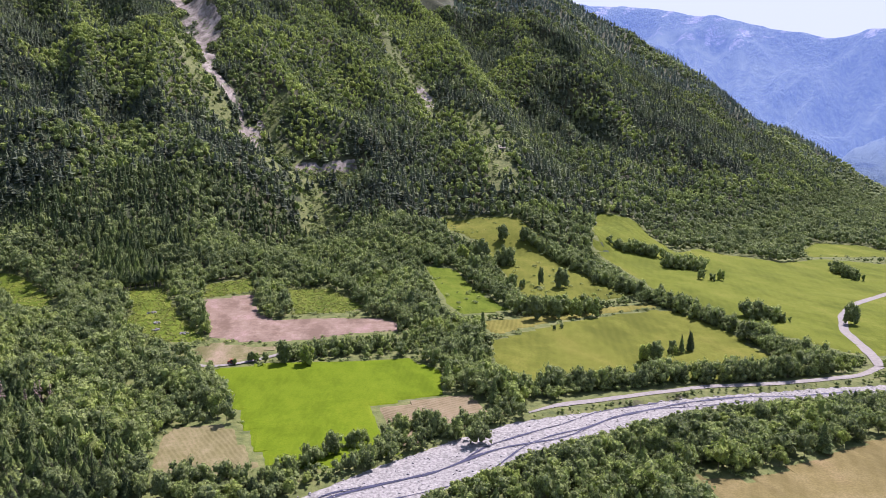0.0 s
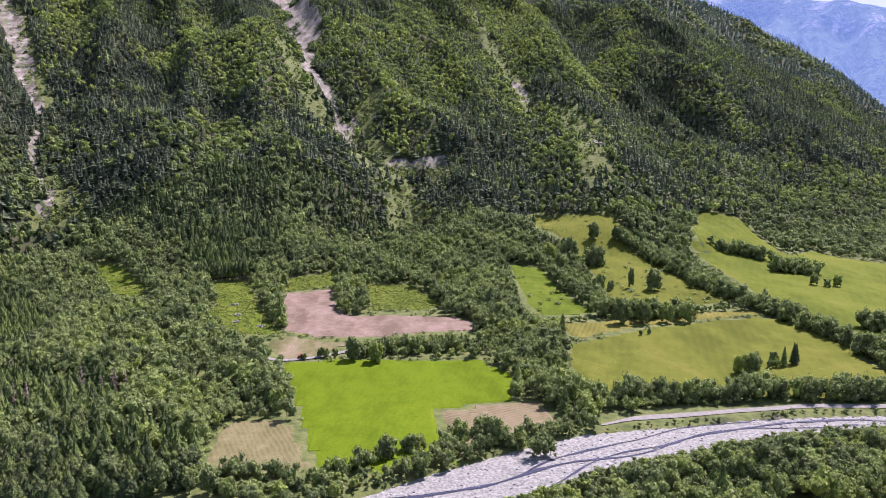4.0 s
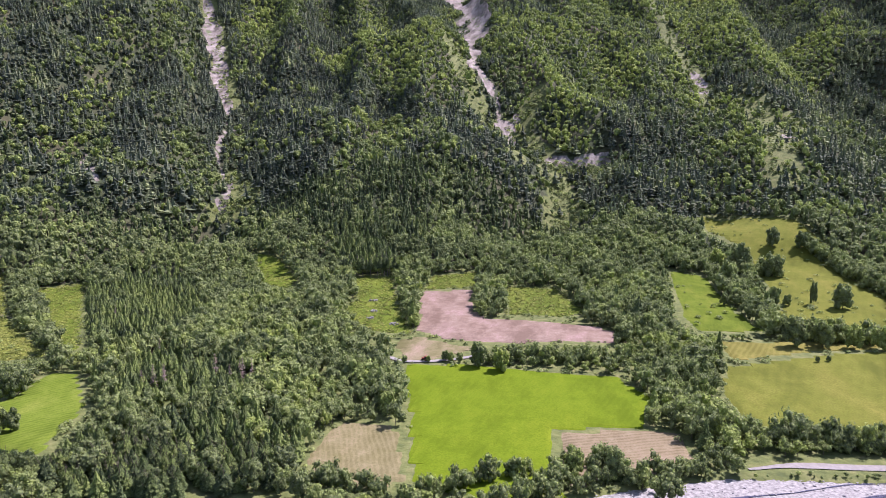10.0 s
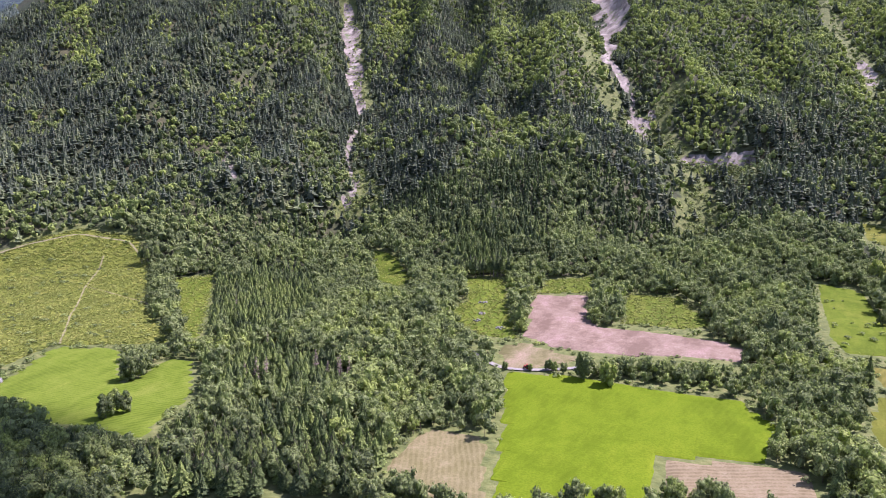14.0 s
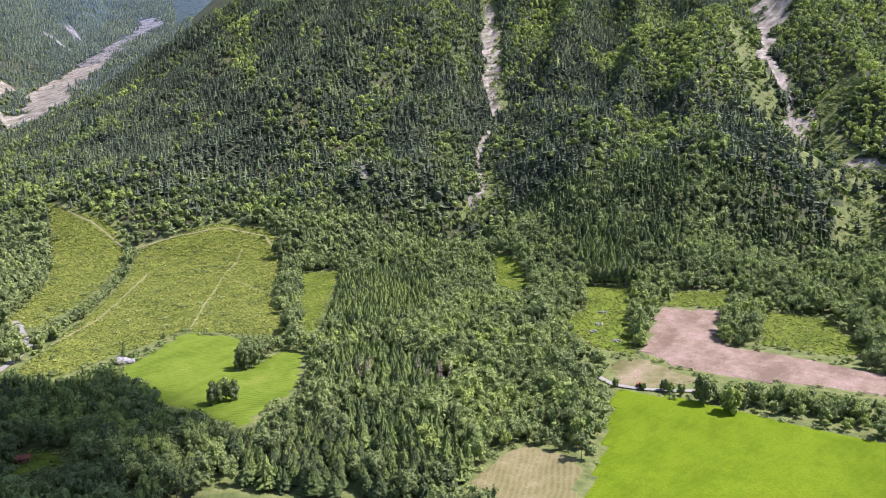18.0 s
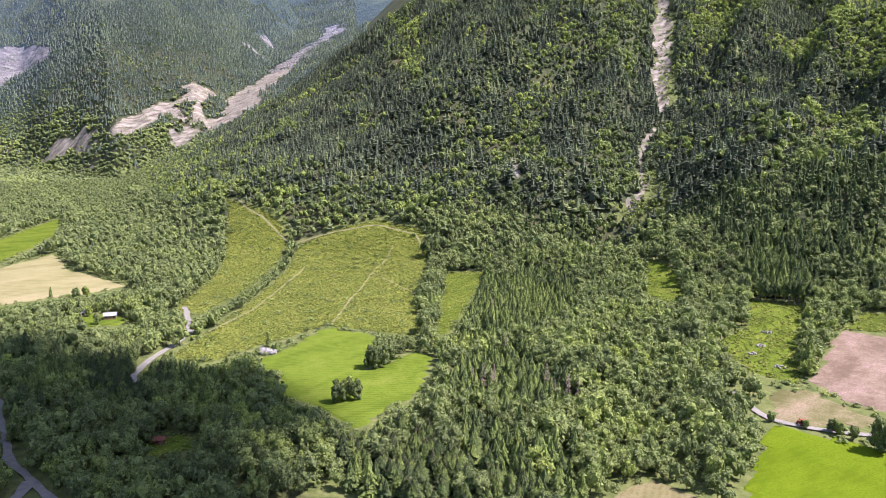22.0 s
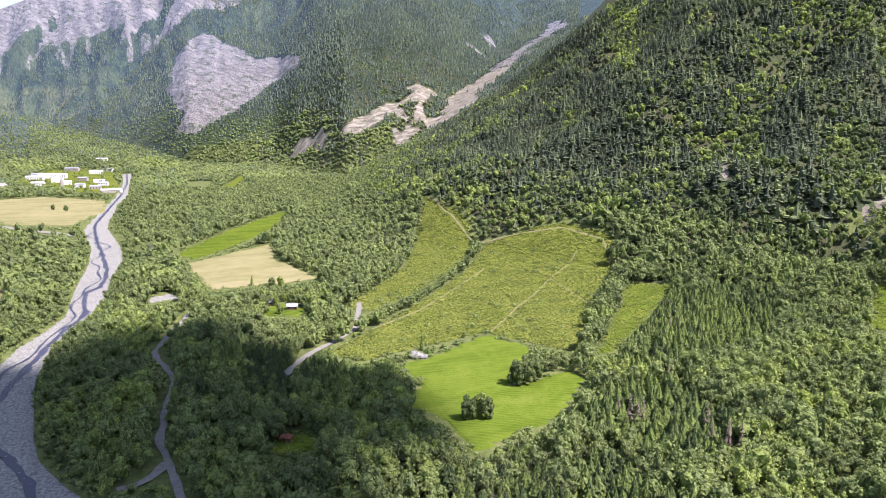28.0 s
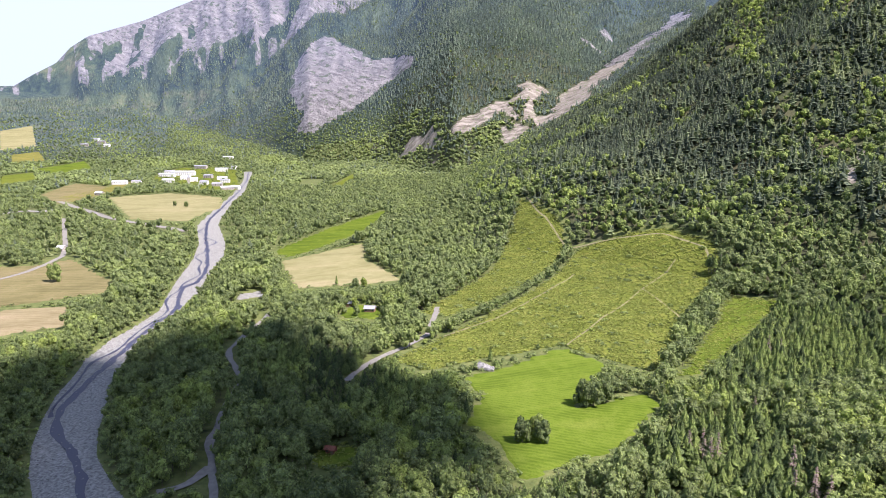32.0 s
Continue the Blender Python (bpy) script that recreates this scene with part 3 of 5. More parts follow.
WAYS = {
    "bank_road": ([(98, 279), (116, 285), (143, 289), (167, 291), (197, 294), (237, 291), (261, 291), (285, 293), (310, 305)], 4.2, M_ROAD),
    "valley_road": ([(640, 540), (560, 505), (477, 471), (418, 441), (381, 411), (350, 375), (330, 335), (310, 305)], 6.0, M_ROAD),
    "lane": ([(-140, 140), (-177, 135), (-203, 131), (-235, 131), (-244, 133), (-286, 137), (-315, 130), (-335, 127), (-420, 150)], 2.9, M_ROAD),
    "farm_lane": ([(-270, 188), (-294, 201), (-305, 212), (-321, 229), (-336, 241), (-350, 247), (-400, 262)], 4.0, M_ROAD),
    "left_bank_road": ([(-500, -110), (-573, -75), (-597, -62), (-671, -56), (-726, -69), (-1000, -150)], 5.0, M_ROAD),
    "bridge_road": ([(-1250, -230), (-975, -80), (-905, -22), (-829, 38)], 10.0, M_ROAD),
    "lane_fork": ([(-190, 133), (-182, 129), (-177, 124), (-176, 117)], 4.0, M_ROAD),
    "cross_track": ([(-295, 314), (-346, 362), (-404, 421), (-440, 470)], 1.1, M_TRACK),
    "side_track": ([(-404, 421), (-360, 415), (-310, 402)], 1.0, M_TRACK),
    "upper_track": ([(-690, 430), (-620, 420), (-529, 413), (-508, 453), (-484, 483), (-437, 495), (-415, 485)], 1.7, M_TRACK),
    "slope_track": ([(-464, 392), (-364, 295), (-331, 251)], 1.4, M_TRACK),
    "far_stream": ([(-1040, -290), (-1068, -256), (-1110, -235), (-1085, -210), (-1130, -190)], 14.0, M_GRAVEL),
    "field_track": ([(-75, 385), (-50, 366), (-30, 372), (-10, 385)], 3.2, M_ROAD),
}
SCARS = [([(-199, 1500), (-155, 1250), (-130, 1106), (-95, 1045), (-67, 979), (-50, 935)], 8), ([(-280, 1750), (-199, 1497), (-150, 1290)], 24),
         ([(-689, 1304), (-593, 1154), (-512, 1025), (-442, 921)], 8), ([(-442, 921), (-401, 802), (-337, 718), (-322, 673)], 3.2), ([(-640, 1225), (-570, 1120), (-510, 1030)], 15),
         ([(-492, 691), (-449, 641), (-421, 612)], 3), ([(-7, 888), (27, 889), (66, 884)], 7), ([(212, 1210), (222, 1132)], 9), ([(275, 925), (300, 930)], 7), ([(-45, 1010), (-60, 985)], 6)]
GRASSY = [([(-190, 1189), (-143, 1081), (-104, 987), (-72, 946), (-39, 834)], 17), ([(-25, 1036), (-52, 975), (-10, 910)], 16), ([(5, 850), (20, 800), (15, 720)], 22), ([(0, 874), (62, 871)], 15), ([(-700, 1320), (-620, 1210), (-530, 1060), (-460, 955)], 17), ([(-360, 760), (-300, 690), (-322, 673)], 16),
          ([(174, 1639), (190, 1376), (218, 1163), (215, 1060)], 15), ([(268, 1082), (258, 913), (243, 784)], 20), ([(300, 1000), (290, 900)], 14)]
# outline of the great cliff, as bearing in degrees and rise over distance seen from the middle of the valley
CLIFF_FACE = [(86.82, 0.1559), (83.92, 0.1336), (82.79, 0.1221), (79.34, 0.1262), (79.58, 0.1121), (81.68, 0.0869), (84.02, 0.0552), (87.74, 0.0195), (89.1, 0.0195), (88.37, 0.0432), (89.44, 0.0704), (88.9, 0.1169)]
CLIFFS = [([(-2781, 1881), (-2445, 1650), (-2370, 1503), (-2199, 1299), (-1986, 1084), (-1798, 923)], 64), ([(-2012, 949), (-1930, 847), (-1923, 764), (-1878, 673), (-1852, 622)], 30), ([(-1938, 892), (-1780, 802), (-1703, 748)], 17),
          ([(-1890, 799), (-1806, 766), (-1725, 735)], 12), ([(-1983, 608), (-2103, 555), (-2129, 530)], 18), ([(-1902, 607), (-1973, 567)], 13), ([(-2481, 1307), (-2431, 1340)], 26), ([(-2620, 1450), (-2560, 1420)], 24)]
# the stretch under and behind the flight, never overlooked
BLIND = [(-135, 95), (-122, 205), (-62, 232), (-12, 205), (60, 196), (128, 176), (235, 168), (420, 120), (420, -900), (-135, -900)]


def scar_cover(x, y):
    """Bare scree, from 0 to 1, in streaks of uneven width down the gullies."""
    u, v = x + 5 * waves(x, y, 45, 75, 2), y + 5 * waves(y, x, 60, 76, 2)
    swell = np.clip(0.85 + 0.65 * waves(x, y, 75, 77, 2), 0.3, 1.7)
    cover = np.zeros(np.shape(x))
    for pts, wide in SCARS:
        cover = np.maximum(cover, 1 - smooth(line_distance(u, v, pts) / (wide * swell), 0.35, 1.35))
    return cover


def cliff_cover(x, y):
    """Eroded banks on the spurs, from 0 to 1, ragged along their edges."""
    u, v = x + 16 * waves(x, y, 90, 78, 3), y + 16 * waves(y, x, 90, 79, 3)
    swell = np.clip(0.9 + 0.5 * waves(x, y, 130, 80, 2), 0.4, 1.5)
    cover = np.zeros(np.shape(x))
    for pts, wide in CLIFFS:
        cover = np.maximum(cover, 1 - smooth(line_distance(u, v, pts) / (wide * swell), 0.6, 1.4))
    return cover


def open_ground(x, y, margin=1.0):
    """On a field, way, gravel or scar; margin widens the ways and scars for planting beside them."""
    o = np.zeros(np.shape(x), bool)
    for name, (poly, _, _) in FIELDS.items():
        o |= inside(x, y, poly)
    for name, (pts, wide, _) in WAYS.items():
        o |= near(x, y, pts, wide * 0.5 + margin * (3.0 if name in ("lane", "bank_road") else 1.5))
    o |= river_edge(x, y) < -1 + 3 * margin
    o |= scar_cover(x, y) > 0.45 - 0.3 * margin
    return o


def river_edge(x, y):
    """Distance from the river's bank: below 0 on the gravel."""
    best = np.full(np.shape(x), 1e9)
    for (x0, y0, w0), (x1, y1, w1) in zip(RIVER[:-1], RIVER[1:]):
        dx, dy = x1 - x0, y1 - y0
        u = np.clip(((x - x0) * dx + (y - y0) * dy) / (dx * dx + dy * dy), 0, 1)
        best = np.minimum(best, np.hypot(x - x0 - u * dx, y - y0 - u * dy) - 0.5 * (w0 + u * (w1 - w0)))
    return best


# ---- ground: one sheet on rings that widen with distance ----
def land_sheet(name, radii, mat, far=False):
    az = np.concatenate([np.arange(-60, 125, 0.25), np.arange(125, 300, 2.5)])
    r, a = np.meshgrid(radii, np.radians(az), indexing="ij")
    x, y = 45 - r * np.sin(a), 100 + r * np.cos(a)
    z = height(x, y)
    if not far:
        z = z - 1.6 * np.clip((1.2 - river_edge(x, y)) / 2.2, 0, 1)
    nr, na = r.shape
    i, j = np.meshgrid(np.arange(nr - 1), np.arange(na), indexing="ij")
    k = (j + 1) % na
    faces = np.stack([i * na + j, (i + 1) * na + j, (i + 1) * na + k, i * na + k], -1).reshape(-1, 4)
    ob = mesh_object(name, np.stack([x, y, z], -1).reshape(-1, 3), faces, mat)
    rock, grass, haze_glow = np.zeros(x.shape), np.zeros(x.shape), np.zeros(x.shape)
    rock = scar_cover(x, y)
    rock = np.maximum(rock, (0.62 if far else 0.5) * cliff_cover(x, y))
    for pts, wide in GRASSY:
        grass = np.maximum(grass, 1 - smooth(line_distance(x, y, pts) / wide, 0.4, 1.2))
    grass = grass * (1 + 0.5 * waves(x, y, 40, 71, 2))
    rock = rock * (1 + 0.35 * waves(x, y, 26, 73, 2))
    grass = np.maximum(grass, np.where(rise(x, y) < -20, 0.35, 0))
    if not far:
        close = (r < 1500) & (np.abs(np.degrees(a) - 32) < 92)
        for poly, _, _ in FIELDS.values():
            xs, ys = [p[0] for p in poly], [p[1] for p in poly]
            w = close & (x > min(xs) - 12) & (x < max(xs) + 12) & (y > min(ys) - 12) & (y < max(ys) + 12)
            grass[w] = np.maximum(grass[w], 0.75 * (line_distance(x[w], y[w], poly + poly[:1]) < 7))
    if far:
        rr = np.hypot(x - 55, y - 150)
        aa = np.degrees(np.arctan2(-(x - 55), y - 150))
        face = inside(aa + 0.16 * waves(x, y, 130, 97, 3), (z - 115) / rr + 0.003 * waves(y, x, 120, 98, 3), CLIFF_FACE) & (rr > 2550) & (rr < 3950)
        rock = np.maximum(rock, 0.8 * face)
        up = (z - 115) / rr
        line = np.interp(aa, [80, 85, 88, 92, 97.6, 103, 106, 112], [0.24, 0.19, 0.165, 0.145, 0.125, 0.115, 0.1, 0.09])
        bare = smooth(up - line + 0.032 * waves(aa * 78 + 0.5 * rr, rr * 0.6, 420, 92, 5), -0.006, 0.008) * np.where(aa > 104, 0.6, 1.0)
        streak = smooth(waves(aa * 78, rr * 0.1, 80, 91, 3), 0.1, 0.7) * smooth(up - line, -0.055, -0.02) * smooth(aa, 88, 91)
        rock = np.maximum(rock, np.maximum(0.62 * bare, 0.6 * streak) * smooth(rr, 3000, 3500) * (aa > 70))
        rock = np.maximum(rock, (0.1 + 0.24 * smooth(z, 500, 850) + 0.14 * smooth(waves(aa * 78 + rr * 0.3, rr * 0.1, 170, 95, 4), 0.0, 0.8) * smooth(z, 350, 800)) * (aa < 0))
        grass = np.where((aa > 90) & (z < 400) & (rise(x, y) < -60), 0.3, 0.0) * (1 - smooth(rr, 4300, 4500)) + 0.5 * smooth(aa, 103, 105) * smooth(up, 0.08, 0.1)
        # strength of the emitted blue haze, growing with distance
        haze_glow = np.where(aa < 0, 0.66, 0.1) * smooth(rr, 2400, 3400) + 0.06 * smooth(rr, 2200, 3500)
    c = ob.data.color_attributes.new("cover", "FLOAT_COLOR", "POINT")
    c.data.foreach_set("color", np.stack([rock, grass, haze_glow, np.ones(x.shape)], -1).astype(np.float32).ravel())
    return tagged(ob, kind="structure")


FAR_EDGE = 2500.0
tagged(land_sheet("ground", np.concatenate([[1, 25, 50], np.geomspace(75, 1250, 165), np.arange(1265, FAR_EDGE, 16), [FAR_EDGE]]), M_GROUND), "valley floor and wooded mountain side of soil, grass and scree", "ground")
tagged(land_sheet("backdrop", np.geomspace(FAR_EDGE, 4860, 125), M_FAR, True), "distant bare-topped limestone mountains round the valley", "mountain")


def draped(name, poly, mat, label, category, lift=0.3, step=6.0):
    """A sheet over the land inside an outline: its border pulled to the outline, cut into a fine lattice."""
    bm = bmesh.new()
    pts = []
    for (x0, y0), (x1, y1) in zip(poly, poly[1:] + poly[:1]):
        n = max(1, int(math.hypot(x1 - x0, y1 - y0) / step))
        for k in range(n):
            u = k / n
            jx, jy = 2.2 * noise.noise((x0 + u * (x1 - x0)) * 0.11 * Vector((1, 0, 0)) + Vector((0, (y0 + u * (y1 - y0)) * 0.11, 0))), 2.2 * noise.noise(Vector((x0 * 0.1 + u * 5, 7.7, y0 * 0.1)))
            pts.append((x0 + u * (x1 - x0) + jx, y0 + u * (y1 - y0) + jy))
    f = bm.faces.new([bm.verts.new((x, y, 0)) for x, y in pts])
    xs, ys = [p[0] for p in pts], [p[1] for p in pts]
    big = max(step, (max(xs) - min(xs)) / 55, (max(ys) - min(ys)) / 55)
    for lo, hi, nrm in ((min(xs), max(xs), (1, 0, 0)), (min(ys), max(ys), (0, 1, 0))):
        v = lo + big
        while v < hi:
            bmesh.ops.bisect_plane(bm, geom=bm.verts[:] + bm.edges[:] + bm.faces[:], plane_co=Vector(nrm) * v, plane_no=nrm)
            v += big
    bmesh.ops.triangulate(bm, faces=bm.faces[:])
    co = np.array([v.co[:] for v in bm.verts])
    z = height(co[:, 0], co[:, 1])
    z = z + (lift if z.max() - z.min() < 14 else lift + 0.12)
    for v, h in zip(bm.verts, z):
        v.co.z = h - (lift + 0.3 if v.is_boundary else 0.0)
    bmesh.ops.recalc_face_normals(bm, faces=bm.faces[:])
    if sum(f.normal.z for f in bm.faces) < 0:
        bmesh.ops.reverse_faces(bm, faces=bm.faces[:])
    me = bpy.data.meshes.new(name)
    bm.to_mesh(me)
    bm.free()
    me.materials.append(mat)
    return tagged(new(name, me), label, category, kind="structure")


def ribbon(name, pts, width, mat, label, category, lift=0.35, step=3.0, widths=None, wobble=0.0):
    """A strip of even width (or the widths given) along a line, lying on the land."""
    c, w = [], []
    for i, ((x0, y0), (x1, y1)) in enumerate(zip(pts[:-1], pts[1:])):
        n = max(1, int(math.hypot(x1 - x0, y1 - y0) / step))
        for k in range(n):
            c.append((x0 + (x1 - x0) * k / n, y0 + (y1 - y0) * k / n))
            w.append(widths[i] + (widths[i + 1] - widths[i]) * k / n if widths else width)
    c.append(pts[-1])
    w.append(widths[-1] if widths else width)
    c, w = np.array(c, float), np.array(w)
    for _ in range(6):
        c[1:-1] = 0.25 * c[:-2] + 0.5 * c[1:-1] + 0.25 * c[2:]
    d = np.gradient(c, axis=0)
    nrm = np.stack([-d[:, 1], d[:, 0]], 1) / np.linalg.norm(d, axis=1)[:, None]
    s = np.linspace(0, len(c), len(c))
    across = 5
    rows = []
    for k in range(across):
        u = k / (across - 1) - 0.5
        edge = wobble * (waves(s * 3, s * 0 + k * 40, 30, 21 + (k > 2), 3)) if k in (0, across - 1) else 0
        rows.append(c + nrm * ((u * w + np.sign(u) * edge)[:, None]))
    p = np.stack(rows, 1)
    z = height(p[..., 0], p[..., 1]) + (lift if np.isscalar(lift) else lift)
    v = np.concatenate([p, z[..., None]], -1).reshape(-1, 3)
    i, k = np.meshgrid(np.arange(len(c) - 1), np.arange(across - 1), indexing="ij")
    a = i * across + k
    faces = np.stack([a + 1, a, a + across, a + across + 1], -1).reshape(-1, 4)
    return tagged(mesh_object(name, v, faces, mat), label, category, kind="structure")


for name, (poly, mat, label) in FIELDS.items():
    if mat:
        draped(name, poly, mat, label, "field")
for name, (pts, wide, mat) in WAYS.items():
    ribbon(name, pts, wide, mat, "pale gravel way" if mat in (M_ROAD, M_GRAVEL) else "faint trodden dirt track through grass", "road", 0.28 if name == "bank_road" else 0.5, 3.0, [wide * 0.25] + [wide] * (len(pts) - 1) if name == "bank_road" else None, wobble=0.75 if name in ("lane", "lane_fork", "farm_lane") else 0.25)
ribbon("river_bed", [(x, y) for x, y, _ in RIVER], 0, M_GRAVEL, "broad grey gravel bed of a mountain river", "river bed", -0.9, 4.0, [w + 3 for *_, w in RIVER], wobble=1.5)


def channel(name, shift, phase, width, lo, hi):
    pts, widths = [], []
    for i, (x, y, w) in enumerate(RIVER[lo:hi]):
        pts.append((x, y, w))
    fine = []
    for (x0, y0, w0), (x1, y1, w1) in zip(pts[:-1], pts[1:]):
        n = max(1, int(math.hypot(x1 - x0, y1 - y0) / 8))
        for k in range(n):
            u = k / n
            fine.append((x0 + u * (x1 - x0), y0 + u * (y1 - y0), w0 + u * (w1 - w0)))
    c = np.array(fine)
    d = np.gradient(c[:, :2], axis=0)
    nrm = np.stack([-d[:, 1], d[:, 0]], 1) / np.linalg.norm(d, axis=1)[:, None]
    s = np.arange(len(c)) * 8.0
    off = (shift + 0.24 * np.sin(s / 27 + phase) + 0.1 * np.sin(s / 9.5 + 2 * phase)) * c[:, 2]
    p = c[:, :2] + nrm * off[:, None]
    return ribbon(name, [tuple(q) for q in p], width, M_WATER, "narrow dark braided stream of clear water on gravel", "water", -0.72, 3.0, wobble=0.7)


channel("water", 0.02, 1.0, 1.1, 0, 10)
channel("water_side", 0.2, 2.6, 0.6, 2, 11)
channel("water_side", -0.2, 4.4, 0.5, 3, 10)
STREAM = [(-70, 157), (-120, 122), (-150, 110), (-180, 92), (-206, 85), (-224, 75), (-240, 67), (-266, 60), (-291, 64), (-329, 66), (-351, 69), (-394, 74), (-440, 84), (-511, 78), (-530, 88), (-588, 88), (-686, 78), (-776, 66), (-924, 52), (-1159, 57), (-1381, 62), (-1704, 60), (-2032, 47)]
ribbon("water", STREAM, 3.4, M_WATER, "narrow dark blue stream of clear water on gravel", "water", -0.7, 3.0, wobble=1.1)
channel("water_side", 0.15, 0.6, 1.4, 14, 26)


# ---- trees ----
rnd = np.random.RandomState(7)


def ball(rings, sides, seed, lump=0.16):
    """A lumpy closed crown of height and width 1 round the origin, as vertices and triangles."""
    rs = np.random.RandomState(seed)
    v, f = [(0, 0, -0.5)], []
    for i in range(1, rings):
        p = math.pi * i / rings
        for k in range(sides):
            a = 2 * math.pi * (k + 0.5 * (i % 2)) / sides
            q = 0.5 * (1 + rs.uniform(-lump, lump))
            v.append((q * math.sin(p) * math.cos(a), q * math.sin(p) * math.sin(a), -q * math.cos(p)))
    v.append((0, 0, 0.5))
    for k in range(sides):
        f.append((0, 1 + (k + 1) % sides, 1 + k))
        top = 1 + (rings - 2) * sides
        f.append((len(v) - 1, top + k, top + (k + 1) % sides))
    for i in range(rings - 2):
        for k in range(sides):
            a, b = 1 + i * sides + k, 1 + i * sides + (k + 1) % sides
            f += [(a, b, b + sides), (a, b + sides, a + sides)]
    return np.array(v), np.array(f)


def tufts(centres, radii, count, size, rs, quads=True, loose=0.4):
    """Sprays of leaves over the given rounded masses, facing outwards and upwards, each with its own tilt."""
    v, f = [], []
    weight = np.array(radii) ** 2
    for _ in range(count):
        k = rs.choice(len(radii), p=weight / weight.sum())
        d = rs.normal(size=3)
        d[2] = abs(d[2]) * 0.9 + 0.15 * d[2]
        d /= np.linalg.norm(d)
        c = np.array(centres[k]) + d * radii[k] * rs.uniform(0.9 - 0.1 * loose, 1.05 + 0.25 * loose)
        n = d + rs.normal(size=3) * loose + np.array([0, 0, 0.3])
        n /= np.linalg.norm(n)
        a = np.cross(n, rs.normal(size=3))
        a /= np.linalg.norm(a)
        b = np.cross(n, a)
        s = size * rs.uniform(0.6, 1.35)
        i = len(v)
        if quads:
            v += [c + s * a, c + s * 0.8 * b + 0.25 * s * n, c - s * a, c - s * 0.8 * b + 0.15 * s * n]
            f += [(i, i + 1, i + 2), (i, i + 2, i + 3)]
        else:
            v += [c + s * a, c - 0.6 * s * a + 0.9 * s * b, c - 0.6 * s * a - 0.9 * s * b]
            f += [(i, i + 1, i + 2)]
    return np.array(v), np.array(f)


def joined(pieces):
    v, f, n = [], [], 0
    for a, b in pieces:
        v.append(a)
        f.append(b + n)
        n += len(a)
    return np.concatenate(v), np.concatenate(f)


def broad_crown(seed, detail):
    """Crown of a broadleaf tree of height 1 and width about 0.75, standing on z 0: rounded boughs under loose sprays. detail 0 is the finest."""
    rs = np.random.RandomState(seed)
    lobes, leaves, rings, sides = ((12, 620, 4, 6), (5, 128, 3, 4), (2, 22, 3, 4), (1, 7, 3, 3))[detail]
    cs, rad = [(0, 0, 0.48)], [(0.3, 0.29, 0.3, 0.37)[detail]]
    for k in range(lobes - 1):
        a = 2.4 * k + rs.uniform(-0.4, 0.4) + seed
        u = (k + 0.5) / (lobes - 1)
        z = 0.2 + 0.6 * u if lobes > 2 else rs.uniform(0.55, 0.7)
        o = (0.31 if lobes > 8 else 0.27) * math.sqrt(max(0.05, 1 - (abs(z - 0.42) / 0.45) ** 2)) * rs.uniform(0.75, 1.1)
        cs.append((o * math.cos(a), o * math.sin(a), z))
        rad.append(rs.uniform(0.12, 0.18) if lobes > 8 else rs.uniform(0.16, 0.23))
    pieces = []
    for k, (c, r) in enumerate(zip(cs, rad)):
        v, f = ball(rings, sides, seed * 31 + k, 0.3)
        tall = 1.9 if k else 2.3
        pieces.append((v * np.array([2.05 * r, 2.05 * r, tall * r]) * (0.84, 0.76, 0.84, 0.95)[detail] + np.array(c), f))
    pieces.append(tufts(cs, rad, leaves, (0.042, 0.052, 0.105, 0.19)[detail], rs, detail == 0, (0.45, 0.5, 0.42, 0.5)[detail]))
    return joined(pieces)


def spruce_crown(seed, detail):
    """Drooping tiers of jagged boughs on a tree of height 1, width about 0.3; far ones are a slim core hung with single boughs."""
    rs = np.random.RandomState(seed)
    tiers, spikes = ((15, 12), (8, 6), (1, 4), (1, 3))[detail]
    pieces = []
    for i in range(tiers):
        u = i / (tiers - 1) if tiers > 1 else 0
        z = 0.1 + 0.78 * u
        r = 0.17 * (1 - u) ** 0.62 + 0.012 if tiers > 1 else 0.11
        hgt = (1.0 - 0.1) / tiers * (2.1 if tiers > 1 else 1.0)
        v, f = [(0, 0, min(1.0, z + hgt))], []
        turn = rs.uniform(0, 6.28)
        for k in range(spikes):
            a = turn + 2 * math.pi * k / spikes
            q = r * rs.uniform(0.75, 1.25)
            v.append((q * math.cos(a), q * math.sin(a), z - 0.03 * rs.uniform(0, 1.5)))
            a += math.pi / spikes
            q = r * rs.uniform(0.58, 0.74)
            v.append((q * math.cos(a), q * math.sin(a), z + 0.02))
        n = 2 * spikes
        for k in range(n):
            f.append((0, 1 + k, 1 + (k + 1) % n))
        pieces.append((np.array(v), np.array(f)))
    # single boughs, long below and short above
    count, wide, long_ = ((260, 0.35, 0.55), (64, 0.5, 0.6), (17, 0.85, 1.0), (9, 1.0, 1.0))[detail]
    v, f = [], []
    for k in range(count):
        u = 1 - math.sqrt(rs.uniform())
        z = 0.08 + 0.84 * u
        r = (0.175 * (1 - u) ** 0.62 + 0.015) * rs.uniform(0.8, 1.25)
        a = rs.uniform(0, 6.28)
        root = r * (1 - long_)
        v.append((root * math.cos(a), root * math.sin(a), z + 0.13 * long_ * (1 - 0.5 * u)))
        for t in (-0.5, 0.5):
            b = a + wide * t
            v.append((r * math.cos(b), r * math.sin(b), z - 0.035 * rs.uniform(0.2, 1.2)))
        f.append((3 * k, 3 * k + 1, 3 * k + 2))
    pieces.append((np.array(v), np.array(f)))
    return joined(pieces)


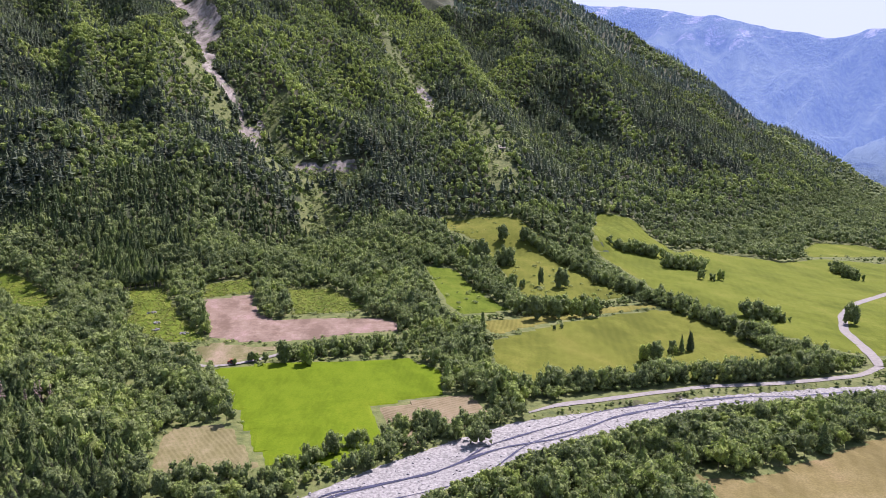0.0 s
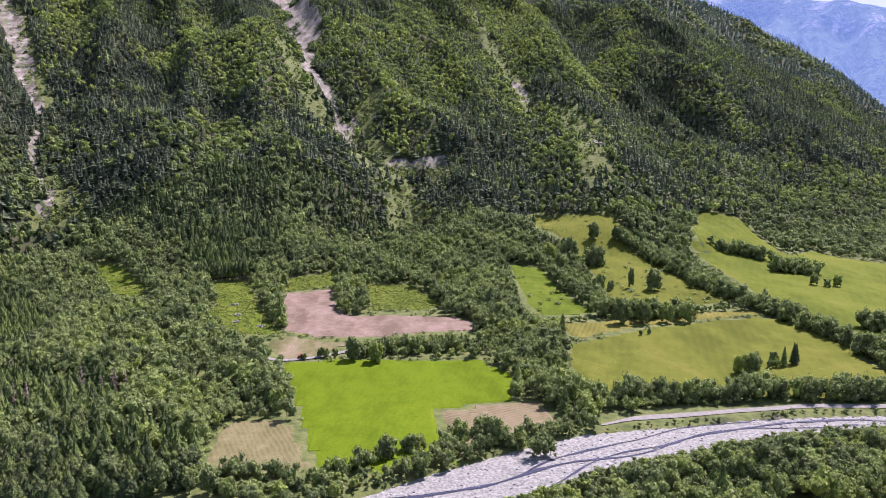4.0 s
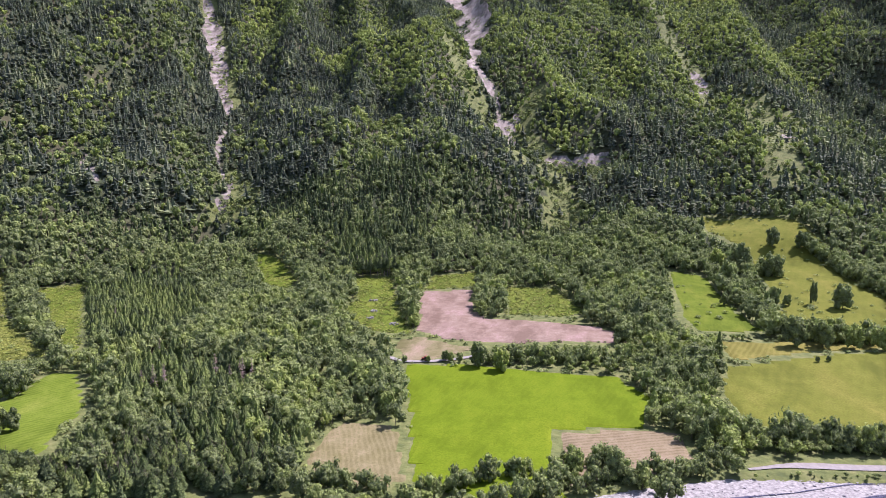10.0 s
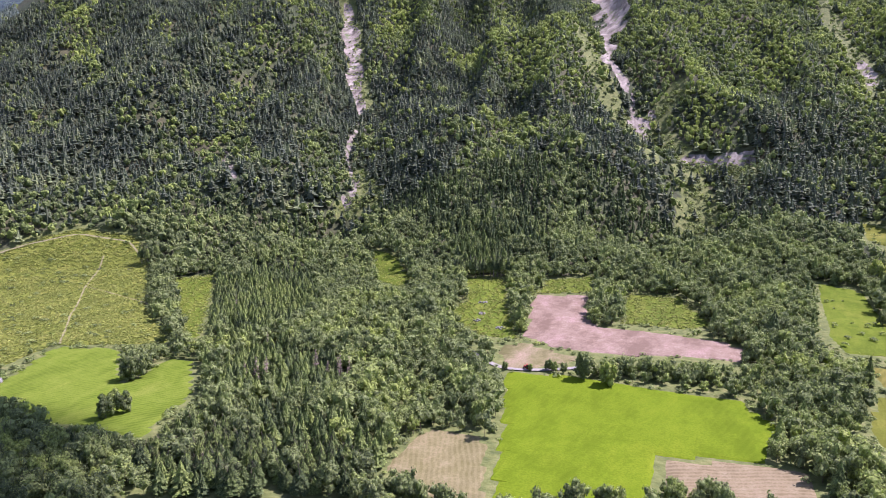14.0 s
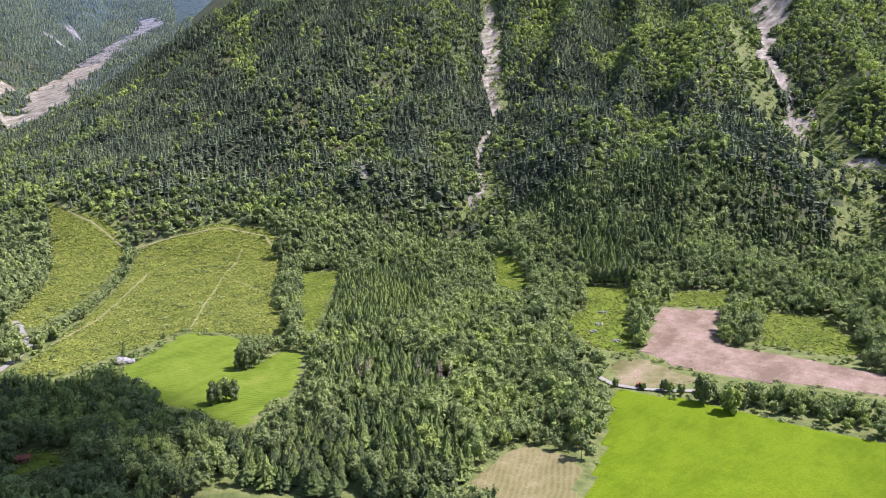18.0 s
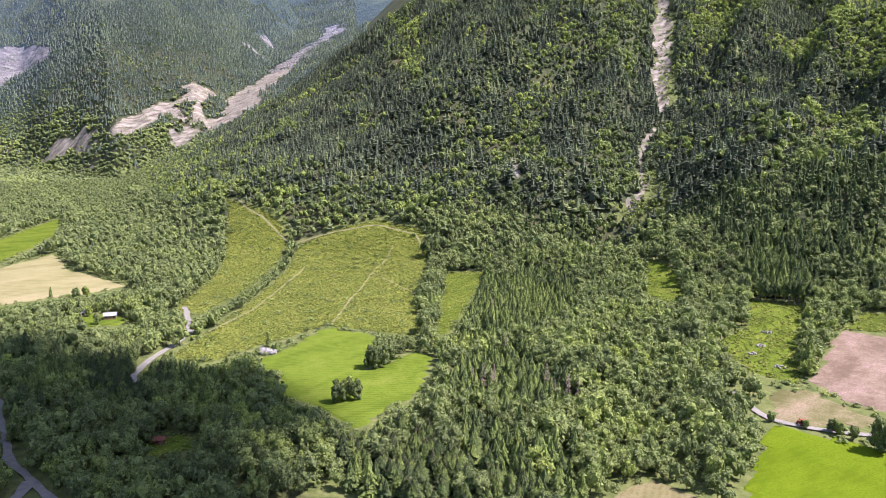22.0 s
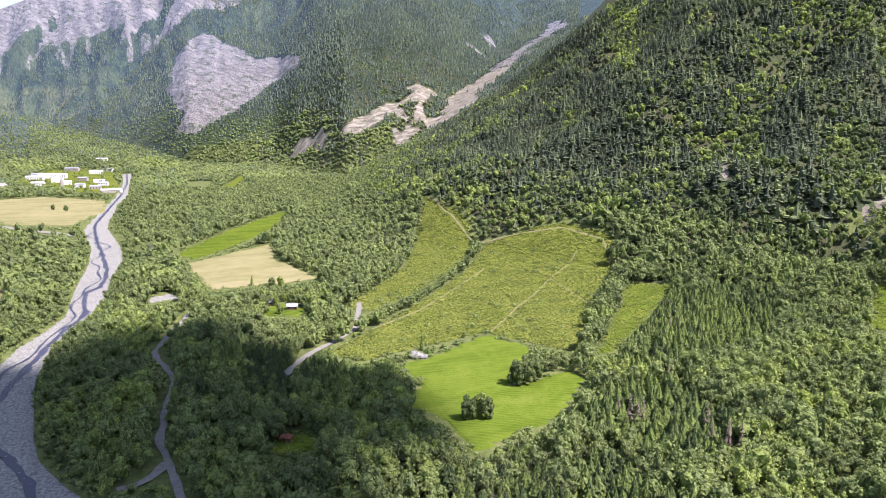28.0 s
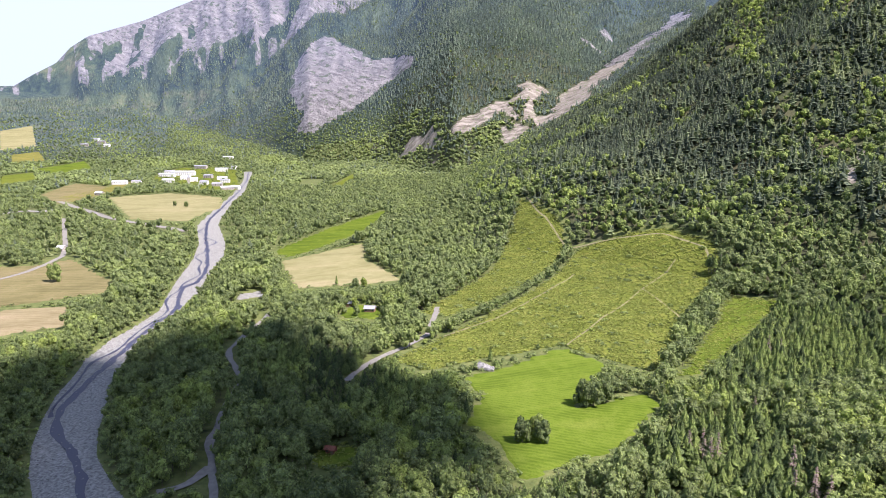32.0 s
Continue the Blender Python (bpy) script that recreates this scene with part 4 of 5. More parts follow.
def stem(top, thick, sides=5):
    """A tapered trunk with two forks for limbs."""
    def limb(p, q, r0, r1):
        p, q = np.array(p), np.array(q)
        v = []
        for c, r in ((p, r0), (q, r1)):
            for k in range(sides):
                a = 2 * math.pi * k / sides
                v.append((c[0] + r * math.cos(a), c[1] + r * math.sin(a), c[2]))
        f = []
        for k in range(sides):
            m = (k + 1) % sides
            f += [(k, m, sides + m), (k, sides + m, sides + k)]
        return np.array(v), np.array(f)
    return joined([limb((0, 0, -0.03), (0.01, 0, top), thick, thick * 0.5), limb((0, 0, top * 0.55), (0.12, 0.05, top * 1.15), thick * 0.5, thick * 0.2), limb((0, 0, top * 0.65), (-0.1, -0.08, top * 1.2), thick * 0.45, thick * 0.2)])


def scatter(variants, x, y, z, tall, wide, tint, name, mats, label, category, trunk=None, soft=False):
    """Many copies of a few shapes, turned and sized one by one, joined into one mesh."""
    pick, turn = rnd.randint(0, len(variants), len(x)), rnd.uniform(0, 6.28, len(x))
    vs, fs, ts, ms, n = [], [], [], [], 0
    sets = [(v, f, 0, np.where(pick == i)[0]) for i, (v, f) in enumerate(variants)]
    if trunk is not None:
        sets.append((*trunk, 1, np.arange(len(x))))
    for v, f, m, who in sets:
        if not len(who):
            continue
        c, s = np.cos(turn[who])[:, None], np.sin(turn[who])[:, None]
        w = wide[who][:, None]
        p = np.stack([x[who][:, None] + w * (c * v[:, 0] - s * v[:, 1]), y[who][:, None] + w * (s * v[:, 0] + c * v[:, 1]), z[who][:, None] + tall[who][:, None] * v[:, 2]], -1)
        vs.append(p.reshape(-1, 3))
        fs.append((f[None] + (n + np.arange(len(who)) * len(v))[:, None, None]).reshape(-1, 3))
        ts.append(np.repeat(tint[who], len(v)))
        ms.append(np.full(len(who) * len(f), m))
        n += len(who) * len(v)
    ob = mesh_object(name, np.concatenate(vs), np.concatenate(fs), mats, soft, None, np.concatenate(ms), np.concatenate(ts))
    return tagged(ob, label, category, kind="stuff")


def spots(cell, r0, r1, az0, az1, keep=1.0):
    """Uneven places on a lattice, in a ring sector round the middle of the flight."""
    g = np.arange(-r1, r1, cell)
    x, y = np.meshgrid(g + 45, g + 100)
    x = (x + rnd.uniform(-0.46, 0.46, x.shape) * cell).ravel()
    y = (y + rnd.uniform(-0.46, 0.46, y.shape) * cell).ravel()
    r, a = np.hypot(x - 45, y - 100), np.degrees(np.arctan2(-(x - 45), y - 100))
    ok = (r > r0) & (r < r1) & (a > az0) & (a < az1) & (rnd.uniform(size=x.shape) < keep)
    x, y = x[ok], y[ok]
    ok = ~open_ground(x, y) & ~inside(x, y, BLIND)
    return x[ok], y[ok]


SPRUCE_STANDS = [
    [(-333, 458), (-288, 503), (-248, 496), (-188, 404), (-190, 346), (-230, 360)],
    [(-188, 320), (-168, 363), (-126, 338), (-107, 304), (-126, 294), (-152, 288)],
    [(-104, 187), (-139, 227), (-144, 258), (-119, 273), (-86, 274), (-65, 268), (-62, 250), (-70, 219)],
    [(-297, 154), (-342, 179), (-332, 190), (-286, 207), (-230, 230), (-212, 224), (-237, 197), (-239, 157)],
    [(-169, 575), (-118, 580), (-108, 552), (-153, 542)],
    [(200, 306), (262, 314), (268, 300), (205, 296)],
]
# parts of the mountain side where bright beech, or dark fir, stands almost alone
BEECH_WOODS = [
    [(-611, 1277), (-517, 1388), (-441, 1201), (-472, 1085), (-541, 1141)],
    [(-422, 1153), (-353, 1250), (-162, 1217), (-115, 997), (-205, 938), (-298, 1025)],
    [(-123, 1281), (-60, 1351), (132, 1601), (127, 1164), (31, 949), (-36, 1064)],
    [(142, 1589), (229, 1673), (220, 1039), (189, 1019), (161, 1271)],
    [(-254, 776), (-210, 902), (-133, 767), (-179, 710)],
    [(275, 1290), (531, 1569), (463, 1334), (292, 1126)],
    [(-373, 1244), (-314, 1324), (-119, 1067), (-108, 957), (-192, 925), (-298, 1031)],
    [(48, 1705), (446, 2019), (269, 1215), (182, 1180), (136, 1512)],
    [(-227, 714), (-206, 745), (-172, 690), (-203, 678)],
    [(-1382, 1170), (-1211, 1124), (-688, 732), (-912, 857)],
    [(-581, 687), (-459, 698), (-383, 646), (-517, 666)],
    [(-661, 1067), (-668, 1192), (-518, 959), (-576, 957)],
]
FIR_WOODS = [
    [(-475, 1157), (-376, 1256), (-205, 773), (-283, 747)],
    [(-117, 963), (-55, 953), (-3, 740), (-39, 670), (-80, 717)],
    [(65, 948), (170, 975), (171, 762), (90, 739)],
    [(-342, 783), (-140, 700), (-99, 586), (-156, 565), (-275, 673)],
    [(-488, 1075), (-426, 1070), (-284, 782), (-368, 834)],
    [(-400, 1066), (-339, 1073), (-126, 717), (-96, 604), (-173, 599), (-277, 716)],
    [(599, 1381), (896, 1423), (788, 1050), (588, 1024)],
    [(-550, 1217), (-253, 1125), (-91, 635), (-193, 622), (-314, 775)],
    [(-1525, 1037), (-1290, 1084), (-885, 799), (-827, 660)],
]


def within(x, y, polys):
    """Inside any of the outlines, their borders frayed."""
    u, v = x + 10 * waves(x, y, 60, 33, 2), y + 14 * waves(y, x, 70, 34, 2)
    hit = np.zeros(np.shape(x), bool)
    for p in polys:
        hit |= inside(u, v, p)
    return hit


def share_of_conifers(x, y):
    d = rise(x, y)
    p = np.where(d < 0, 0.04, 0.0)
    n = waves(x + 0.35 * y, y * 0.6, 170, 31, 3)
    slope = 0.52 + 0.75 * n + 0.2 * smooth(-x, 350, 800) + 0.15 * smooth(-x, 230, 420) - 0.28 * smooth(d, 280, 500) * smooth(x, -300, -200) * (1 - smooth(x, 200, 400)) + 0.16 * smooth(x, 150, 450)
    p = np.where(d >= 0, np.clip(slope, 0.05, 0.93) * smooth(d, 30, 220) + 0.08, p)
    p = np.where(within(x, y, FIR_WOODS), np.maximum(p, 0.8), p)
    p = np.where(within(x, y, BEECH_WOODS), np.minimum(p, 0.14), p)
    p = np.where(within(x, y, SPRUCE_STANDS), 0.95, p)
    return p


def size_of(x, y, conifer):
    n = len(x)
    tall = np.where(conifer, rnd.uniform(7.5, 14, n), rnd.uniform(7, 14.5, n))
    tall = np.where((y > 372) & (y < 420) & (x > -20) & (x < 75), tall * 0.6, tall)
    tall = tall * (1 + 0.22 * waves(x, y, 70, 41, 2))
    stand = within(x, y, SPRUCE_STANDS[:4])
    tall = np.where(stand & conifer, tall * 0.72, tall)
    bank = np.clip(river_edge(x, y) / 25, 0, 1)
    tall = tall * (0.55 + 0.45 * bank)
    wide = np.where(conifer, (tall + 3) * np.where(stand, 1.1, 1.0) * rnd.uniform(1.0, 1.45, n), np.clip(tall, 6.5, None) * rnd.uniform(0.66, 0.98, n))
    return tall, wide


def tint_of(x, y, conifer):
    d = rise(x, y)
    t = 0.48 - 0.1 * smooth(-x, 250, 600) * smooth(d, 100, 250) + 0.14 * smooth(x, -100, 200) * smooth(d, 40, 200) + 0.3 * waves(x, y, 85, 51, 2) + rnd.normal(0, 0.22, len(x))
    high = smooth(d, 120, 380)
    beech = 0.5 + 0.1 * smooth(x, -100, 200) + 0.25 * within(x, y, BEECH_WOODS) + 0.35 * waves(x + 0.3 * y, y * 0.7, 210, 55, 3) + rnd.normal(0, 0.26, len(x))
    t = np.where(conifer, t + np.where(d < 40, 0.3, -0.1) - 0.14 * within(x, y, FIR_WOODS), t * (1 - high) + beech * high)
    return np.clip(np.where((d < 60) & ~conifer, np.minimum(t, 0.62 + 0.3 * t), t), 0, 1)


def cut_to_view(x, y, z, tall):
    """Heights cut back beside open land, where bushes and saplings make the edge of the woods; 0 where nothing stands."""
    ex, ey = np.where(x > -60, 30.0, 60.0), np.where(x > -60, 30.0, 125.0)
    dx, dy = x - ex, y - ey
    r = np.hypot(dx, dy)
    ux, uy = dx / r, dy / r
    slope = (height(x + 25 * ux, y + 25 * uy) - z) / 25
    out = np.zeros(len(x))
    done = np.zeros(len(x), bool)
    for f in (1.0, 0.8, 0.62, 0.46, 0.32, 0.2):
        top = z + f * tall
        fall = np.maximum(slope - (top - 112) / r, 0.04)
        over = np.zeros(len(x), bool)
        for share in (1.0, 0.75, 0.5, 0.25):
            dr = np.clip(share * f * tall / fall, 0, 70)
            px, py = x + ux * dr, y + uy * dr
            over |= open_ground(px, py, 0.0)
        ok = ~over & ~done
        out[ok] = f
        done |= ok
    return out * tall


BV = {k: [broad_crown(100 + 10 * k + i, k) for i in range(6)] for k in range(4)}
SV = {k: [spruce_crown(200 + 10 * k + i, k) for i in range(6)] for k in range(4)}
TRUNK = stem(0.55, 0.016, 3)
TRUNK_LOW = (TRUNK[0][:6], TRUNK[1][:6])

nx, ny = spots(5.4, 0, 650, -58, 122)
ncon = rnd.uniform(size=len(nx)) < share_of_conifers(nx, ny)
# closer planting in the spruce stands
for stand in SPRUCE_STANDS:
    xs, ys = [p[0] for p in stand], [p[1] for p in stand]
    k = int((max(xs) - min(xs)) * (max(ys) - min(ys)) / 34)
    sx, sy = rnd.uniform(min(xs), max(xs), k), rnd.uniform(min(ys), max(ys), k)
    ok = within(sx, sy, [stand]) & ~open_ground(sx, sy) & ~inside(sx, sy, BLIND)
    nx, ny, ncon = np.concatenate([nx, sx[ok]]), np.concatenate([ny, sy[ok]]), np.concatenate([ncon, np.ones(ok.sum(), bool)])
nz = height(nx, ny)
ntall, nwide = size_of(nx, ny, ncon)
ntall_full = ntall
ntall = cut_to_view(nx, ny, nz, ntall)
nwide = nwide * np.sqrt(np.clip(ntall / ntall_full, 0.1, 1))
ok = ntall > 0.5
nx, ny, nz, ncon, ntall, nwide = nx[ok], ny[ok], nz[ok], ncon[ok], ntall[ok], nwide[ok]
ntint = tint_of(nx, ny, ncon)
FOREGROUND = [(-300, 190), (-200, 175), (-120, 235), (-40, 232), (60, 222), (130, 225), (180, 240)]
order = line_distance(nx, ny, FOREGROUND)
single = np.zeros(len(nx), bool)
for kind in (False, True):
    who = np.where(ncon == kind)[0]
    single[who[np.argsort(order[who])[:290]]] = True
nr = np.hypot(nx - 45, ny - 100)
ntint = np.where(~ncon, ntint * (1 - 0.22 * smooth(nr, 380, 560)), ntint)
for lo, hi, lod, word in ((0, 560, 1, "near"), (560, 650, 2, "middle")):
    band = ~single & (nr >= lo) & (nr < hi)
    b, c = band & ~ncon, band & ncon
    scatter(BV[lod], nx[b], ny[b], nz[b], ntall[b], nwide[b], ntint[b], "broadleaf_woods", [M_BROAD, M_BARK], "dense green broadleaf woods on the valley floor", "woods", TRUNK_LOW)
    scatter(SV[lod], nx[c], ny[c], nz[c], ntall[c] * 1.12, nwide[c], ntint[c], "spruce_woods", [M_SPRUCE, M_BARK], "dense stand of dark green spruces", "woods", TRUNK_LOW)

mx, my = spots(6.8, 650, 1750, -52, 85)
mx2, my2 = spots(8.6, 650, 1500, 85, 122, 0.85)
mx, my = np.concatenate([mx, mx2]), np.concatenate([my, my2])
md = rise(mx, my)
thin = np.ones(len(mx), bool)
for pts, wide in GRASSY:
    thin &= (line_distance(mx, my, pts) > wide * 0.9) | (rnd.uniform(size=len(mx)) < 0.22)
mx, my = mx[thin], my[thin]
mcon = rnd.uniform(size=len(mx)) < share_of_conifers(mx, my)
mtall, mwide = size_of(mx, my, mcon)
mz = height(mx, my)
low_sight = (mz - 113) / np.hypot(mx - 45, my - 100) < 0.235
mx, my, mz, mcon, mtall, mwide = mx[low_sight], my[low_sight], mz[low_sight], mcon[low_sight], mtall[low_sight], mwide[low_sight]
cut = cut_to_view(mx, my, mz, mtall)
mwide, mtall = mwide * np.sqrt(np.clip(cut / mtall, 0.1, 1)), cut
ok = mtall > 0.5
mx, my, mz, mcon, mtall, mwide = mx[ok], my[ok], mz[ok], mcon[ok], mtall[ok], mwide[ok]
mtint = tint_of(mx, my, mcon)
flat = rise(mx, my) < 40
mtint = np.where(flat & ~mcon, mtint * 0.68, mtint)
for kind, variants, mat, word, label, w in (
    (False, BV[2], M_BEECH, "mountain_broadleaf_woods", "bright green beech and maple woods on the mountain side", ~mcon & ~flat),
    (False, BV[2], M_BROAD, "valley_broadleaf_woods", "grey-green broadleaf woods on the valley floor", ~mcon & flat),
    (True, SV[2], M_CONIFER, "mountain_conifer_woods", "dark conifer woods on the mountain side", mcon),
):
    scatter(variants, mx[w], my[w], mz[w], mtall[w] * (rnd.uniform(0.85, 1.3, w.sum()) if kind else rnd.uniform(0.75, 1.2, w.sum())), mwide[w] * (1.08 if not kind else 1.6), mtint[w], word, [mat], label, "woods")

fx, fy = spots(12.5, 1500, 2500, 87, 120)
hx, hy = spots(9.5, 1750, 2500, 55, 87)
gx, gy = spots(10.0, 1750, 2350, -52, -12)
fx, fy = np.concatenate([fx, gx, hx]), np.concatenate([fy, gy, hy])


def off_cliffs(x, y):
    ok = cliff_cover(x, y) < rnd.uniform(0.15, 0.7, len(x))
    r, a = np.hypot(x - 55, y - 150), np.degrees(np.arctan2(-(x - 55), y - 150))
    ok &= ~(inside(a, (height(x, y) - 115) / r, CLIFF_FACE) & (r > 2550))
    return x[ok], y[ok]


fx, fy = off_cliffs(fx, fy)
fh = height(fx, fy) + 60 * waves(fx, fy, 320, 89, 2)
fcon = rnd.uniform(size=len(fx)) < np.where((rise(fx, fy) > 15) & (fx < -1000), 0.12 + 0.8 * smooth(fh, 110, 260), share_of_conifers(fx, fy))
ftall, fwide = size_of(fx, fy, fcon)
fz, ftint = height(fx, fy), np.clip(np.where(fcon, 0.6, 0.36) + 0.3 * waves(fx, fy, 300, 85, 2) + 0.45 * (tint_of(fx, fy, fcon) - 0.5), 0, 0.8)
for kind, variants, mat, word, label in ((False, BV[3], M_BROAD, "far_broadleaf_woods", "far hedges and broadleaf woods up the valley"), (True, SV[3], M_HAZED_FIR, "far_conifer_woods", "far dark conifer woods on steep slopes")):
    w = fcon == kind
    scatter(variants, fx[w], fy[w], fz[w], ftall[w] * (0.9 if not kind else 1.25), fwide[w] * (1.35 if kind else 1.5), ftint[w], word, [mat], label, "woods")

# the farthest woods: firs, and low rounded crowns on the valley floor
vx, vy = spots(10.5, 2500, 3400, 56, 98)
ux, uy = spots(15.0, 3400, 4300, 56, 98)
tx, ty = spots(17.0, 2500, 4300, 98, 118)
vx, vy = np.concatenate([vx, ux, tx]), np.concatenate([vy, uy, ty])
vx, vy = off_cliffs(vx, vy)
vz = height(vx, vy)
low = rnd.uniform(size=len(vx)) > 0.1 + 0.85 * smooth(vz + 60 * waves(vx, vy, 320, 89, 2), 150, 330)
va = np.degrees(np.arctan2(-(vx - 55), vy - 150))
spur_woods = (va < 86 + 1.5 * waves(vx, vy, 300, 87, 2)) & (np.hypot(vx - 55, vy - 150) < 3950)
vline = np.interp(va, [80, 85, 88, 92, 97.6, 103, 106, 112], [0.24, 0.19, 0.165, 0.145, 0.125, 0.115, 0.1, 0.09])
vup = (vz - 115) / np.hypot(vx - 55, vy - 150)
keep = spur_woods & (rnd.uniform(size=len(vx)) < 0.93) | (vup < vline - 0.032 * waves(va * 78 + 0.5 * np.hypot(vx - 55, vy - 150), 0.6 * np.hypot(vx - 55, vy - 150), 420, 92, 5) + 0.012 * rnd.normal(size=len(vx))) & (rnd.uniform(size=len(vx)) < np.where(low, 0.85, 0.9) + 0.3 * waves(vx, vy, 160, 83, 2))
for kind, shapes, mat, word, label in ((True, SV[3], M_HAZED_FIR, "distant_conifer_woods", "distant dark conifer woods below the rocks"), (False, BV[3], M_BROAD, "distant_hedges", "distant hedges and copses up the valley")):
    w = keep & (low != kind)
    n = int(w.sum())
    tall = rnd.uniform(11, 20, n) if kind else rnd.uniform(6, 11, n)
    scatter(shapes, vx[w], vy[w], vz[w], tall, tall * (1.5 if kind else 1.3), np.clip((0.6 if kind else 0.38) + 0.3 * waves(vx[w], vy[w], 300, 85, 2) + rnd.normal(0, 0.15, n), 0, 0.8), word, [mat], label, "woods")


# ---- single trees, each with its trunk and crown ----
def shared(name, piece, mat, soft=False):
    ob = mesh_object(name, piece[0], piece[1], mat, soft)
    me = ob.data
    bpy.data.objects.remove(ob)
    return me


BROAD_MESH = [shared("crown", v, M_BROAD_1, True) for v in BV[0]]
SPRUCE_MESH = [shared("crown", v, M_SPRUCE_1) for v in SV[0]]
STEM_MESH = [shared("trunk", stem(0.5, 0.02, 6), M_BARK), shared("trunk", stem(0.85, 0.014, 6), M_BARK)]


def tree(x, y, tall, wide, conifer, label, group, sink=0.0):
    root = new("spruce_tree" if conifer else "broadleaf_tree")
    root.empty_display_size = 0.5
    root.matrix_basis = pose(x, y, float(height(x, y)) + 0.25 - sink, 0, 0, random.uniform(0, 360)) @ Matrix.Diagonal((wide, wide, tall, 1))
    for word, me in (("trunk", STEM_MESH[int(conifer)]), ("crown", random.choice(SPRUCE_MESH if conifer else BROAD_MESH))):
        ob = new(word, me)
        ob.parent = root
    return tagged(root, label, "tree", group)


for i in np.where(single)[0]:
    con = bool(ncon[i])
    near_river = river_edge(nx[i], ny[i]) < 18
    words = "dark green spruce in a dense stand" if con else ("low grey-green alder beside the river gravel" if near_river else "full-crowned green broadleaf tree in closed woods")
    tree(float(nx[i]), float(ny[i]), float(ntall[i]) * (1.12 if con else 1.0), float(nwide[i]), con, words, "spruces of the foreground" if con else "broadleaf trees of the foreground")

def stand_edge(x0, y0, x1, y1, count):
    """Tall spruces along the rim of a stand, bare stems below and short crowns above."""
    for k in range(count):
        u = (k + random.uniform(0.2, 0.8)) / count
        x, y, tall = x0 + u * (x1 - x0) + random.uniform(-1, 1), y0 + u * (y1 - y0) + random.uniform(-2, 2), random.uniform(13, 17)
        root = new("spruce_tree")
        root.empty_display_size = 0.5
        root.matrix_basis = pose(x, y, float(height(x, y)) + 0.1, 0, 0, random.uniform(0, 360)) @ Matrix.Diagonal((tall, tall, tall, 1))
        new("trunk", STEM_BARE).parent = root
        crown = new("crown", random.choice(SPRUCE_MESH))
        crown.parent = root
        crown.matrix_basis = pose(0, 0, 0.36) @ Matrix.Diagonal((0.95, 0.95, 0.66, 1))
        tagged(root, "tall spruce with bare pale stem at the rim of woods", "tree", "spruces at stand rims")


STEM_BARE = shared("trunk", stem(0.9, 0.013, 6), M_BARK_PALE)
stand_edge(-142, 525, -97, 536, 16)
stand_edge(-405, 474, -394, 485, 8)

# trees that stand alone in the fields: x, y, height, conifer
LONE = [(184, 594, 22.9, 0), (199, 655, 21.4, 0), (221, 653, 18.7, 0), (208, 517, 21.7, 0), (241, 525, 11.3, 0), (135, 516, 10.4, 0), (168, 525, 15.2, 0), (157, 436, 21.6, 0), (171, 436, 18.8, 0), (187, 437, 16.0, 0), (199, 436, 16.2, 0), (144, 467, 9.5, 1), (112, 410, 15.0, 1), (188, 340, 12.9, 0), (196, 343, 13.1, 0), (208, 348, 6.4, 0), (217, 351, 11.8, 1), (224, 354, 13.3, 1), (-29, 373, 6.7, 0), (-21, 372, 6.7, 0), (38, 263, 12.4, 0), (52, 263, 12.9, 0), (45, 263, 9.3, 0), (9, 251, 9.9, 0), (166, 411, 4.3, 0), (160, 409, 4.2, 0), (175, 520, 9.8, 0), (162, 604, 30.7, 0), (148, 571, 24.1, 0), (147, 611, 20.6, 0), (-184, 249, 12.4, 0), (-182, 256, 12.0, 0), (-188, 256, 11.5, 0), (-214, 288, 15.0, 0), (-212, 292, 16.8, 0), (-215, 299, 13.3, 0), (-212, 234, 10.0, 1), (-284, 266, 8.6, 1), (-49, 366, 5.1, 0), (-37, 369, 4.5, 0), (-295, 297, 4.2, 0), (-26, 372, 6.6, 0), (-11, 369, 15.7, 0), (1, 366, 14.5, 0), (364, 532, 12.1, 0), (194, 339, 14.0, 0), (191, 344, 10.1, 0), (227, 357, 11.6, 1), (212, 349, 6.3, 0), (214, 356, 8.5, 0), (368, 389, 18.3, 0), (346, 535, 12.0, 0), (-553, -28, 19.6, 0), (-636, -87, 18.8, 0), (-1113, -1, 12.1, 0), (-1130, -21, 10.3, 0), (-486, 198, 8.3, 1), (-476, 212, 10.0, 0), (-478, 219, 9.1, 0)]
for x, y, tall, con in LONE:
    tree(x, y, tall, tall * (0.68 if not con else 0.85), bool(con), "dark conical spruce alone in a meadow" if con else "round leafy tree alone in a meadow", "trees in the meadows", 0.0 if con else 0.1 * tall)


tree(193, 526, 20.0, 6.0, False, "slim upright poplar alone in a meadow", "trees in the meadows", 1.0)
for x, y, tall in ((-393, 205, 9), (-407, 224, 10), (-391, 222, 8), (-416, 206, 9), (-380, 222, 10), (-425, 214, 8), (-399, 197, 7)):
    tree(x, y, tall, tall * 0.6, False, "leafy tree beside a low wooden lodge", "trees round the lodges", 0.6)


